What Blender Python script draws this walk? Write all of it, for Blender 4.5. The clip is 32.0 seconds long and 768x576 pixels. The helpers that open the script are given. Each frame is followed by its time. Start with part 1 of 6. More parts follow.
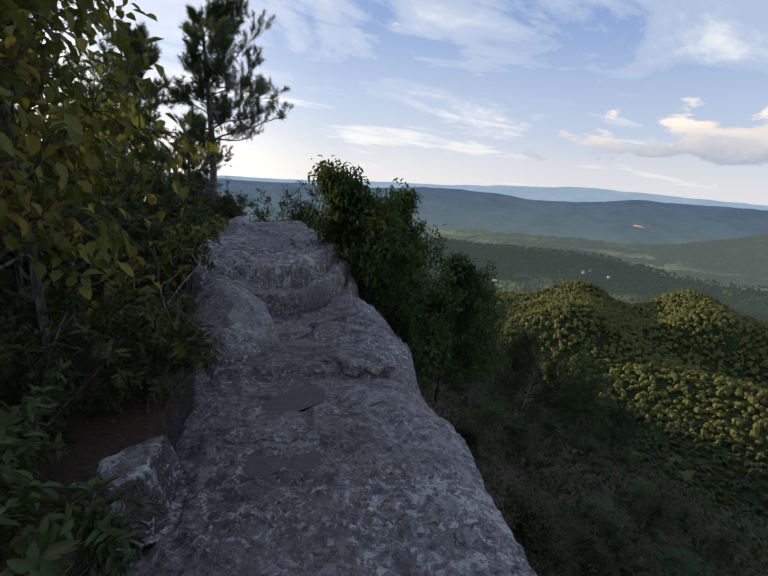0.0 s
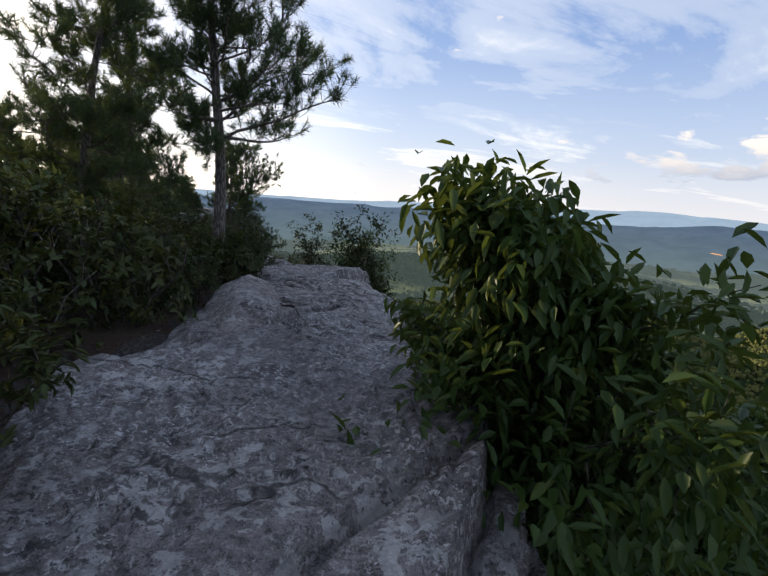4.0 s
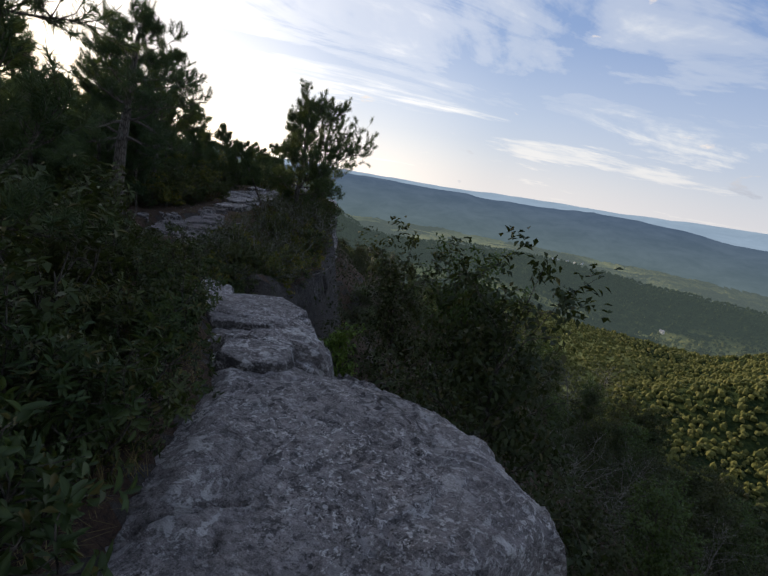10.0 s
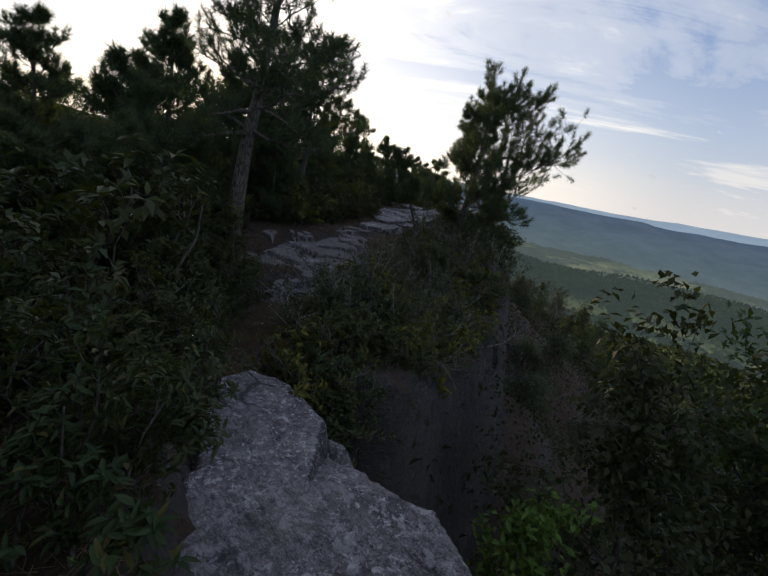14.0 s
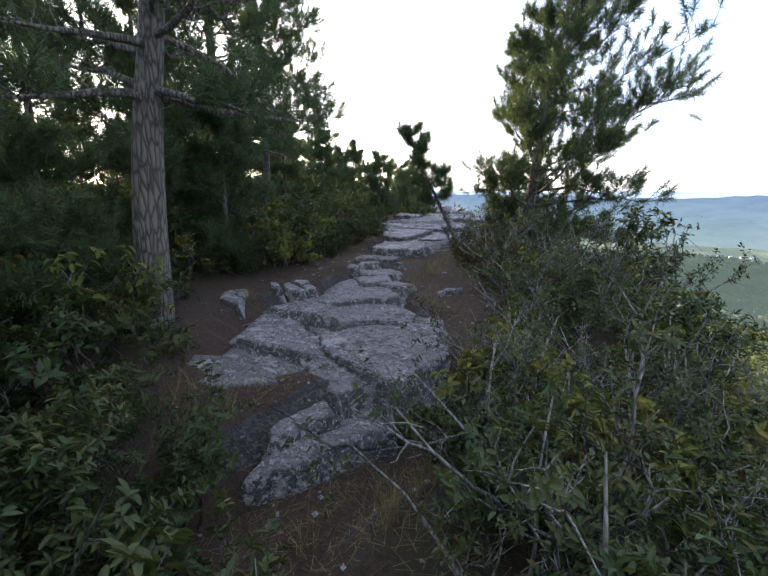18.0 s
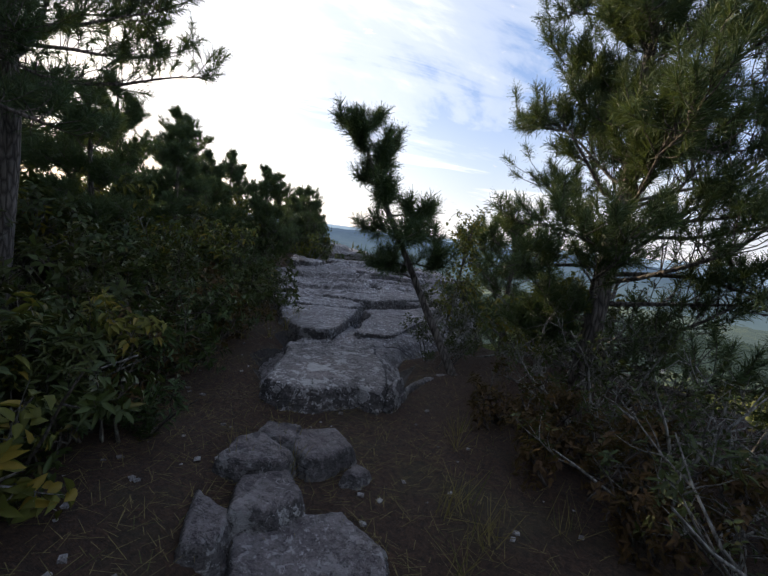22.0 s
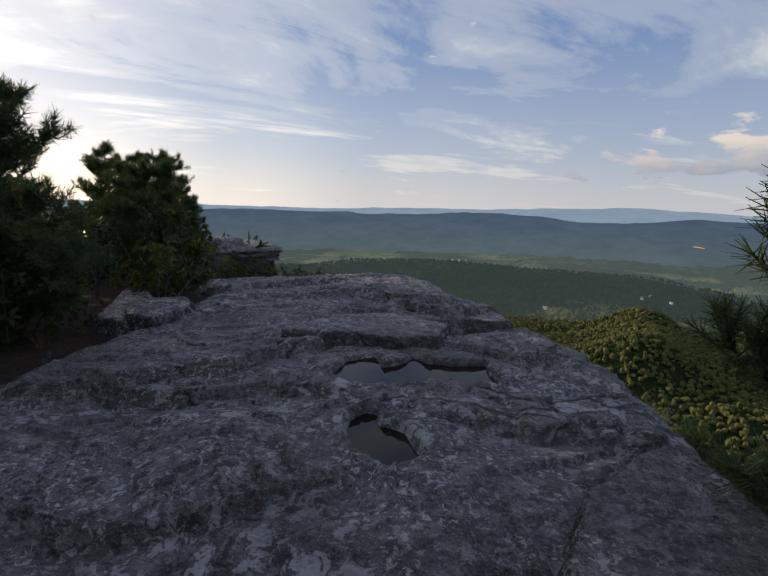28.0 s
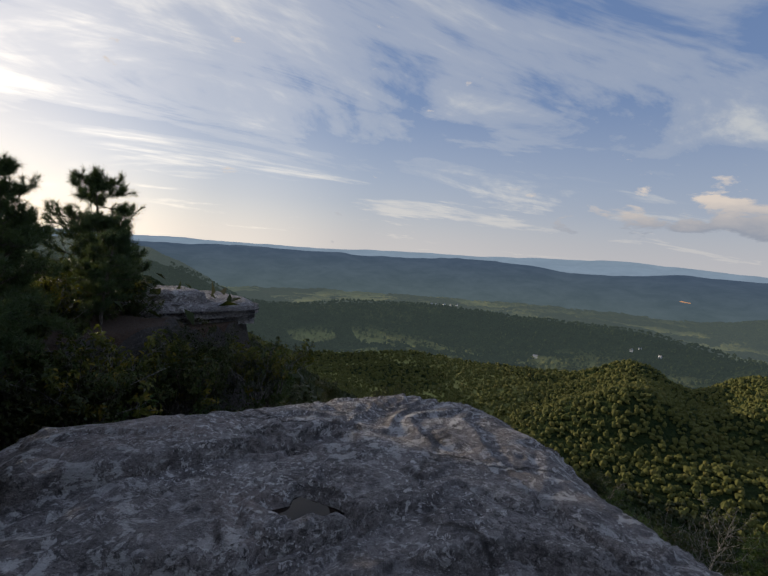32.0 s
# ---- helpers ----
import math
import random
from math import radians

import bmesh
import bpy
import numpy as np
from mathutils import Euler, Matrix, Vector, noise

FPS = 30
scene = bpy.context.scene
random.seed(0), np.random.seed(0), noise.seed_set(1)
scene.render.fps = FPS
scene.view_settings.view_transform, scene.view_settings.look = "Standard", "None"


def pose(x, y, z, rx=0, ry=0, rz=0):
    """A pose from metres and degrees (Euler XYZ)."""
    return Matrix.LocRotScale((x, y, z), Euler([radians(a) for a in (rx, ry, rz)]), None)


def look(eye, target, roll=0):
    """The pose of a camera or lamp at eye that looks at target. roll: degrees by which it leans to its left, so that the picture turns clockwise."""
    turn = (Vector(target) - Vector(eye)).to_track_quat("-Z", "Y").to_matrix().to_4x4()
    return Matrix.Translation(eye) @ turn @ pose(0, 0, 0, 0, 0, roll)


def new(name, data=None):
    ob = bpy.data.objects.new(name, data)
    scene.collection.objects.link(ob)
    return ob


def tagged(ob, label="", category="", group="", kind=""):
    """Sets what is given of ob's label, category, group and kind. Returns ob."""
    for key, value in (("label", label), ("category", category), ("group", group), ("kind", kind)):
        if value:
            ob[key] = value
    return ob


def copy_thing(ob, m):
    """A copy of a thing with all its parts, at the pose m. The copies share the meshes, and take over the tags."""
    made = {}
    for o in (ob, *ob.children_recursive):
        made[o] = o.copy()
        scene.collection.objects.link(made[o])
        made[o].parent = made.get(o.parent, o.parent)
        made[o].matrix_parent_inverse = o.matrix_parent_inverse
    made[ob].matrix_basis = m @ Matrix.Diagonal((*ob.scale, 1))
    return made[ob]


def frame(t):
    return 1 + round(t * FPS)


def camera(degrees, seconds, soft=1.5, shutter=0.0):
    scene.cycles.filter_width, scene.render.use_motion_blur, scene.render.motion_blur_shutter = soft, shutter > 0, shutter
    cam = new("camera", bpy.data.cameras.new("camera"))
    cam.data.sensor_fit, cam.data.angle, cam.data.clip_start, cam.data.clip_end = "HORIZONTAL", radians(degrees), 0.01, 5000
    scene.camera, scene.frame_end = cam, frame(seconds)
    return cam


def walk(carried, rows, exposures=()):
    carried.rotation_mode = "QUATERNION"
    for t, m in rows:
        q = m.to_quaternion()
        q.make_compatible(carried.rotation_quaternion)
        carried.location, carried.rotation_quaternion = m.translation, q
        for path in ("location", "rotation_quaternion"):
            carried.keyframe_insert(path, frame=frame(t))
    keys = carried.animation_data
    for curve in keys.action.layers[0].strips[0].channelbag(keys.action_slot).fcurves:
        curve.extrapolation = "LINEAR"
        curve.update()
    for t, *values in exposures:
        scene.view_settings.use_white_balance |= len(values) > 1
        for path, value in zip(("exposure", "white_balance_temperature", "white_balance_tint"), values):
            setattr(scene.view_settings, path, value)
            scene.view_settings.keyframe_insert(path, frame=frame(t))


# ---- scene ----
import itertools

cam = camera(85.0, 32.0)
PATH = [
    (0.0, pose(2.250, -7.082, 1.115, 75.56, -2.81, 3.81)),
    (0.5, pose(1.995, -6.467, 1.105, 75.05, -2.80, 1.35)),
    (1.0, pose(1.851, -5.836, 1.142, 75.30, -2.71, -4.89)),
    (1.5, pose(1.710, -5.303, 1.171, 75.40, -2.23, -11.98)),
    (2.0, pose(1.722, -4.788, 1.162, 76.15, -0.40, -11.41)),
    (2.5, pose(1.605, -4.190, 1.151, 76.03, -3.20, -2.63)),
    (3.0, pose(1.355, -3.491, 1.164, 77.10, -3.18, 3.42)),
    (3.5, pose(1.078, -2.700, 1.133, 78.17, -3.23, 10.18)),
    (5.5, pose(0.153, -0.456, 1.466, 76.19, -3.35, 12.05)),
    (6.0, pose(0.001, 0.001, 1.548, 75.87, -3.58, 10.01)),
    (6.5, pose(-0.100, 0.504, 1.569, 76.39, -3.45, 8.90)),
    (7.0, pose(-0.237, 1.025, 1.513, 76.82, -3.84, 7.73)),
    (7.5, pose(-0.363, 1.672, 1.388, 77.09, -5.32, 7.81)),
    (8.0, pose(-0.557, 2.307, 1.350, 77.17, -6.11, 9.24)),
    (8.5, pose(-0.791, 2.907, 1.339, 76.53, -6.73, 12.20)),
    (9.0, pose(-1.056, 3.532, 1.333, 76.12, -7.78, 16.01)),
    (9.5, pose(-1.325, 4.057, 1.310, 75.42, -8.31, 20.27)),
    (10.0, pose(-1.557, 4.568, 1.312, 74.62, -9.02, 25.03)),
    (10.5, pose(-1.862, 5.025, 1.271, 75.01, -8.95, 29.38)),
    (11.0, pose(-2.221, 5.475, 1.233, 76.02, -9.48, 31.78)),
    (11.5, pose(-2.615, 5.914, 1.211, 75.53, -10.01, 35.20)),
    (12.0, pose(-2.967, 6.343, 1.132, 74.85, -9.67, 36.26)),
    (12.5, pose(-3.240, 6.741, 1.098, 74.38, -8.91, 37.10)),
    (13.0, pose(-3.580, 7.118, 1.046, 73.88, -8.64, 38.82)),
    (13.5, pose(-3.892, 7.446, 1.015, 74.06, -8.91, 41.66)),
    (14.0, pose(-4.235, 7.769, 0.970, 73.84, -10.04, 45.96)),
    (14.5, pose(-4.589, 8.029, 0.877, 70.40, -9.34, 48.26)),
    (16.5, pose(-6.680, 8.860, 0.780, 67.91, -7.65, 43.79)),
    (17.0, pose(-7.200, 9.120, 0.720, 72.69, -4.13, 45.92)),
    (17.5, pose(-7.563, 9.722, 0.513, 75.46, -1.38, 44.91)),
    (18.0, pose(-8.117, 10.044, 0.381, 76.60, -0.15, 39.43)),
    (18.5, pose(-8.577, 10.370, 0.246, 76.76, 2.70, 32.19)),
    (19.0, pose(-8.992, 10.702, 0.209, 80.57, 3.44, 25.10)),
    (19.5, pose(-9.310, 11.150, 0.154, 83.40, -1.42, 23.25)),
    (20.0, pose(-9.646, 11.626, 0.159, 84.07, -5.41, 26.15)),
    (20.5, pose(-10.045, 12.110, 0.277, 82.45, -5.67, 28.05)),
    (21.0, pose(-10.345, 12.536, 0.349, 80.79, -5.80, 27.48)),
    (21.5, pose(-10.781, 13.046, 0.404, 80.06, -7.50, 25.83)),
    (22.0, pose(-11.271, 13.357, 0.509, 81.80, -6.60, 23.31)),
    (22.5, pose(-11.735, 13.838, 0.523, 83.23, -4.04, 21.92)),
    (23.0, pose(-12.142, 14.332, 0.509, 81.09, -4.65, 20.50)),
    (23.5, pose(-12.448, 14.762, 0.537, 79.25, -6.33, 18.56)),
    (24.0, pose(-12.670, 15.272, 0.580, 79.67, -4.61, 16.86)),
    (24.5, pose(-12.861, 15.695, 0.549, 80.54, -2.59, 15.76)),
    (26.5, pose(-13.629, 17.455, 0.633, 79.32, -3.15, 14.59)),
    (27.0, pose(-13.861, 17.837, 0.637, 80.15, -2.40, 13.55)),
    (27.5, pose(-14.110, 18.345, 0.605, 79.64, -2.09, 11.61)),
    (28.0, pose(-14.356, 19.002, 0.586, 78.87, -1.27, 8.95)),
    (28.5, pose(-14.555, 19.505, 0.603, 79.08, -1.63, 5.32)),
    (29.0, pose(-14.684, 19.998, 0.621, 79.15, -1.48, 3.73)),
    (29.5, pose(-14.846, 20.520, 0.672, 79.87, -1.01, 4.48)),
    (30.0, pose(-15.020, 21.002, 0.742, 80.19, -1.46, 4.87)),
    (30.5, pose(-15.189, 21.467, 0.757, 80.91, -1.56, 5.78)),
    (31.0, pose(-15.289, 21.936, 0.748, 83.37, -2.60, 5.99)),
    (31.5, pose(-15.405, 22.424, 0.744, 84.63, -3.58, 6.64)),
    (32.0, pose(-15.544, 22.892, 0.758, 84.63, -3.76, 8.07)),
]
EXPOSURE = ((0.0, 0.12), (1.5, 0.22), (3.5, 0.32), (7.0, 0.25), (9.5, 0.05), (11.5, -0.12), (13.5, -0.15), (14.5, -0.1), (16.5, 1.95), (17.4, 1.85), (18.5, 1.6), (19.1, 1.2), (19.7, 0.4), (21.0, 0.5), (23.0, 0.35), (24.5, 0.15), (26.5, -0.4), (28.0, -0.34), (29.5, -0.36), (31.0, -0.45), (32.0, -0.52))
walk(cam, PATH, EXPOSURE)
# ---- sky, sun ----
SUN_AZ, SUN_EL = radians(-66), radians(9)
world = bpy.data.worlds.new("evening_sky")
scene.world = world
world.use_nodes = True


class Nodes:
    """Small helper to wire node trees."""

    def __init__(self, tree):
        self.tree = tree
        tree.nodes.clear()

    def add(self, kind, values=None, **props):
        n = self.tree.nodes.new(kind)
        for k, v in props.items():
            setattr(n, k, v)
        for k, v in (values or {}).items():
            if isinstance(v, bpy.types.NodeSocket):
                self.tree.links.new(v, n.inputs[k])
            else:
                n.inputs[k].default_value = v
        return n

    def math(self, op, a, b=0.0, clamp=False):
        return self.add("ShaderNodeMath", {0: a, 1: b}, operation=op, use_clamp=clamp).outputs[0]

    def ramp(self, fac, stops, interp="LINEAR"):
        n = self.add("ShaderNodeValToRGB", {0: fac})
        n.color_ramp.interpolation = interp
        els = n.color_ramp.elements
        while len(els) < len(stops):
            els.new(0.5)
        for e, (p, c) in zip(els, stops):
            e.position = p
            e.color = (c, c, c, 1) if isinstance(c, (int, float)) else (*c, 1)
        return n.outputs[0]

    def mix(self, fac, a, b, mode="MIX"):
        n = self.add("ShaderNodeMix", data_type="RGBA", blend_type=mode)
        for i, v in ((0, fac), (6, a), (7, b)):
            if isinstance(v, bpy.types.NodeSocket):
                self.tree.links.new(v, n.inputs[i])
            else:
                n.inputs[i].default_value = v if i == 0 or len(v) == 4 else (*v, 1)
        return n.outputs[2]

    def noise(self, vec, scale, detail=4.0, rough=0.55, distort=0.0):
        return self.add("ShaderNodeTexNoise", {"Vector": vec, "Scale": scale, "Detail": detail, "Roughness": rough, "Distortion": distort}).outputs[0]


def make_sky():
    n = Nodes(world.node_tree)
    sky = n.add("ShaderNodeTexSky", sky_type="NISHITA", sun_disc=False, sun_elevation=SUN_EL, sun_rotation=SUN_AZ, altitude=700, air_density=1.0, dust_density=1.2)
    way = n.add("ShaderNodeTexCoord").outputs["Generated"]
    sep = n.add("ShaderNodeSeparateXYZ", {0: way})
    up = n.math("MAXIMUM", sep.outputs[2], 0.0)
    lift = n.math("ADD", up, 0.10)
    cx = n.math("DIVIDE", sep.outputs[0], lift)
    cy = n.math("DIVIDE", sep.outputs[1], lift)
    # thin cirrus, drawn out along the wind
    flat = n.add("ShaderNodeCombineXYZ", {0: cx, 1: cy, 2: 0.0}).outputs[0]
    wind = n.add("ShaderNodeMapping", {"Vector": flat, "Rotation": (0, 0, radians(-38))}).outputs[0]
    turn = n.add("ShaderNodeMapping", {"Vector": wind, "Scale": (0.62, 1.0, 1.0)}).outputs[0]
    veil = n.noise(turn, 0.75, 7, 0.62, 0.7)
    streak = n.noise(n.add("ShaderNodeMapping", {"Vector": wind, "Scale": (0.42, 1.1, 1.0)}).outputs[0], 1.7, 8, 0.62, 1.0)
    both = n.math("ADD", n.math("MULTIPLY", veil, 0.72), n.math("MULTIPLY", streak, 0.28))
    cover = n.ramp(both, ((0.40, 0.0), (0.50, 0.45), (0.62, 1.0)), "EASE")
    # a haze that whitens towards the horizon
    low = n.ramp(up, ((0.0, 1.0), (0.10, 0.62), (0.32, 0.18), (0.75, 0.0)))
    cover = n.math("MAXIMUM", cover, n.math("MULTIPLY", low, 0.85), True)
    # nearness to the sun
    s = Vector((math.sin(SUN_AZ) * math.cos(SUN_EL), math.cos(SUN_AZ) * math.cos(SUN_EL), math.sin(SUN_EL)))
    dot = n.add("ShaderNodeVectorMath", {0: way, 1: s}, operation="DOT_PRODUCT").outputs["Value"]
    glow = n.ramp(dot, ((0.0, 0.0), (0.55, 0.10), (0.80, 0.38), (0.96, 1.0)), "EASE")
    blue = n.mix(1.0, n.mix(0.45, sky.outputs[0], (1.7, 3.75, 9.2)), (SKY_GAIN,) * 3, "MULTIPLY")
    white = n.mix(glow, (0.752, 0.786, 0.826), (2.0, 1.85, 1.65))
    warm = n.mix(n.ramp(up, ((0.0, 1.0), (0.16, 0.0))), white, n.mix(glow, (0.78, 0.76, 0.76), (2.1, 1.85, 1.5)))
    col = n.mix(cover, blue, warm)
    # cumulus bank far over the valley to the north-east
    az = n.math("ARCTAN2", sep.outputs[0], sep.outputs[1])
    puff = n.noise(n.add("ShaderNodeCombineXYZ", {0: n.math("MULTIPLY", az, 9.0), 1: n.math("MULTIPLY", up, 22.0), 2: 0.0}).outputs[0], 1.0, 7, 0.6, 0.3)
    bell_az = n.ramp(n.math("ADD", n.math("MULTIPLY", az, 0.5), 0.0), ((0.05, 0.0), (0.20, 0.45), (0.33, 1.0), (0.50, 0.7), (0.62, 0.0)))
    bell_el = n.ramp(up, ((0.045, 0.0), (0.075, 1.0), (0.115, 0.75), (0.20, 0.0)))
    body = n.math("ADD", n.math("MULTIPLY", n.math("MULTIPLY", bell_az, bell_el), 0.42), puff)
    bank = n.ramp(body, ((0.66, 0.0), (0.74, 0.95)))
    tone = n.mix(n.ramp(n.math("ADD", n.math("MULTIPLY", up, 5.0), n.math("MULTIPLY", puff, 0.5)), ((0.60, 0.0), (0.95, 1.0))), (0.42, 0.46, 0.55), (1.0, 0.88, 0.78))
    col = n.mix(bank, col, tone)
    bg = n.add("ShaderNodeBackground", {"Color": col, "Strength": 1.0})
    n.add("ShaderNodeOutputWorld", {"Surface": bg.outputs[0]})


SKY_GAIN = 0.105
make_sky()
sun = new("sun", bpy.data.lights.new("sun", "SUN"))
sun.data.energy, sun.data.angle, sun.data.color = 4.4, radians(0.6), (1.0, 0.80, 0.56)
sun.matrix_world = look((0, 0, 0), (-math.sin(SUN_AZ) * math.cos(SUN_EL), -math.cos(SUN_AZ) * math.cos(SUN_EL), -math.sin(SUN_EL)))
# ---- materials ----
def material(name):
    m = bpy.data.materials.new(name)
    m.use_nodes = True
    return m, Nodes(m.node_tree)


def finish(n, color, rough, bump=None, strength=0.5, distance=0.02, **more):
    values = {"Base Color": color, "Roughness": rough}
    values.update(more)
    if bump is not None:
        values["Normal"] = n.add("ShaderNodeBump", {"Height": bump, "Strength": strength, "Distance": distance}).outputs[0]
    b = n.add("ShaderNodeBsdfPrincipled", values)
    n.add("ShaderNodeOutputMaterial", {"Surface": b.outputs[0]})
    return b


def rock_material(name, dark, light, lichen, spread=0.0):
    """Weathered sandstone: soft tone, bedding streaks, thin seams, crusts of pale and black lichen in patches."""
    m, n = material(name)
    p = n.add("ShaderNodeNewGeometry").outputs["Position"]
    rnd = n.add("ShaderNodeObjectInfo").outputs["Random"]
    shifted = n.add("ShaderNodeMapping", {"Vector": p, "Location": (7.3, 3.1, 1.7)}).outputs[0]
    big = n.noise(p, 0.55, 5, 0.6, 0.4)
    mid = n.noise(p, 3.2, 6, 0.62, 0.3)
    fine = n.noise(p, 26.0, 6, 0.7)
    grit = n.noise(p, 120.0, 4, 0.7)
    bed = n.noise(n.add("ShaderNodeMapping", {"Vector": p, "Rotation": (0.08, 0.05, 0.9), "Scale": (0.5, 2.6, 9.0)}).outputs[0], 2.2, 7, 0.62, 0.7)
    tone = n.math("ADD", n.math("MULTIPLY", big, 0.38), n.math("ADD", n.math("MULTIPLY", mid, 0.27), n.math("MULTIPLY", bed, 0.35)))
    tone = n.math("ADD", tone, n.math("MULTIPLY", n.math("SUBTRACT", rnd, 0.5), 0.05))
    base = n.mix(n.ramp(tone, ((0.40, 0.0), (0.60, 1.0))), dark, light)
    base = n.mix(n.ramp(n.noise(shifted, 0.8, 4, 0.6, 0.6), ((0.56, 0.0), (0.72, 0.45))), base, (light[0] * 1.08, light[1] * 0.88, light[2] * 0.74))
    # grain
    speck = n.math("ADD", n.math("MULTIPLY", fine, 0.55), n.math("MULTIPLY", grit, 0.45))
    base = n.mix(n.ramp(speck, ((0.43, 0.75), (0.47, 0.0))), base, tuple(v * 0.42 for v in dark))
    base = n.mix(n.ramp(speck, ((0.535, 0.0), (0.575, 0.6))), base, tuple(min(1, v * 1.45) for v in light))
    # pale crust, ragged, in some zones only
    zone = n.ramp(n.noise(p, 0.42, 4, 0.6, 0.6), ((0.46 - spread, 0.25), (0.58 - spread, 1.0)))
    rag = n.noise(p, 7.0, 8, 0.70, 0.4)
    pale = n.math("MULTIPLY", n.ramp(rag, ((0.535, 0.0), (0.546, 1.0))), zone)
    base = n.mix(n.math("MULTIPLY", pale, 0.8), base, lichen)
    small = n.math("MULTIPLY", n.ramp(n.noise(shifted, 24.0, 6, 0.7, 0.5), ((0.555, 0.0), (0.57, 1.0))), n.ramp(n.noise(shifted, 1.3, 4, 0.6, 0.4), ((0.42, 0.15), (0.56, 0.85))))
    base = n.mix(small, base, tuple(min(1, v * 1.12) for v in lichen))
    pits = n.math("MULTIPLY", n.ramp(n.noise(p, 34.0, 5, 0.72, 0.6), ((0.40, 1.0), (0.425, 0.0))), n.ramp(n.noise(p, 1.7, 4, 0.6, 0.4), ((0.45, 0.1), (0.6, 0.9))))
    base = n.mix(pits, base, tuple(v * 0.3 for v in dark))
    spots = n.add("ShaderNodeTexVoronoi", {"Vector": n.add("ShaderNodeMixRGB", {0: 0.03, 1: p, 2: n.add("ShaderNodeTexNoise", {"Vector": p, "Scale": 24.0}).outputs[1]}).outputs[0], "Scale": 13.0}).outputs["Distance"]
    spots = n.math("MULTIPLY", n.ramp(n.math("ADD", spots, n.math("MULTIPLY", fine, 0.25)), ((0.24, 1.0), (0.31, 0.0))), n.ramp(mid, ((0.50, 0.0), (0.60, 0.5))))
    base = n.mix(spots, base, lichen)
    # black crust and flecks
    zone2 = n.ramp(n.noise(shifted, 0.5, 4, 0.62, 0.6), ((0.44, 0.22), (0.58, 1.0)))
    rag2 = n.noise(shifted, 12.0, 6, 0.68, 0.3)
    base = n.mix(n.math("MULTIPLY", n.math("MULTIPLY", n.ramp(rag2, ((0.555, 0.0), (0.572, 1.0))), zone2), 0.8), base, (0.026, 0.025, 0.027))
    # thin flakes that break off in small steps, and hairline seams
    k = n.math("MULTIPLY", n.noise(n.add("ShaderNodeMapping", {"Vector": p, "Rotation": (0, 0, 0.9), "Scale": (0.6, 2.2, 2.2)}).outputs[0], 1.9, 6, 0.6, 0.5), 11.0)
    flake = n.math("ADD", n.math("FLOOR", k), n.ramp(n.math("FRACT", k), ((0.0, 0.0), (0.10, 1.0), (1.0, 0.9))))
    bent = n.add("ShaderNodeMixRGB", {0: 0.30, 1: n.add("ShaderNodeMapping", {"Vector": p, "Rotation": (0, 0, 0.7), "Scale": (0.35, 1.0, 0.8)}).outputs[0], 2: n.add("ShaderNodeTexNoise", {"Vector": p, "Scale": 1.4, "Detail": 5.0}).outputs[1]}).outputs[0]
    seam = n.add("ShaderNodeTexVoronoi", {"Vector": bent, "Scale": 1.3}, feature="DISTANCE_TO_EDGE").outputs["Distance"]
    seam = n.math("MULTIPLY", n.ramp(n.math("ADD", seam, n.math("MULTIPLY", fine, 0.010)), ((0.007, 1.0), (0.016, 0.0))), n.ramp(n.noise(p, 0.9, 3, 0.6), ((0.50, 0.0), (0.56, 1.0))))
    base = n.mix(n.math("MULTIPLY", seam, 0.75), base, (0.024, 0.021, 0.020))
    relief = n.math("ADD", n.math("MULTIPLY", flake, 0.10), n.math("ADD", n.math("MULTIPLY", bed, 0.40), n.math("MULTIPLY", mid, 0.30)))
    relief = n.math("ADD", relief, n.math("ADD", n.math("MULTIPLY", fine, 0.26), n.math("MULTIPLY", grit, 0.10)))
    relief = n.math("ADD", n.math("SUBTRACT", relief, n.math("MULTIPLY", seam, 0.4)), n.math("SUBTRACT", n.math("MULTIPLY", pale, 0.05), n.math("MULTIPLY", pits, 0.12)))
    finish(n, base, n.math("ADD", n.math("MULTIPLY", fine, 0.2), 0.75), relief, 1.0, 0.10)
    return m


def soil_material():
    m, n = material("leaf_litter_soil")
    p = n.add("ShaderNodeNewGeometry").outputs["Position"]
    a = n.noise(p, 1.4, 5, 0.6)
    b = n.noise(p, 38.0, 5, 0.7, 0.6)
    needle = n.noise(n.add("ShaderNodeMapping", {"Vector": p, "Rotation": (0, 0, 0.8), "Scale": (1.0, 9.0, 2.0)}).outputs[0], 26.0, 3, 0.6, 1.5)
    col = n.mix(n.ramp(b, ((0.35, 0.0), (0.68, 1.0))), (0.020, 0.012, 0.008), (0.085, 0.046, 0.027))
    col = n.mix(n.ramp(needle, ((0.56, 0.0), (0.70, 0.75))), col, (0.14, 0.070, 0.034))
    col = n.mix(n.ramp(a, ((0.55, 0.0), (0.72, 0.5))), col, (0.045, 0.05, 0.022))
    finish(n, col, 0.95, n.math("ADD", b, needle), 0.9, 0.03)
    return m


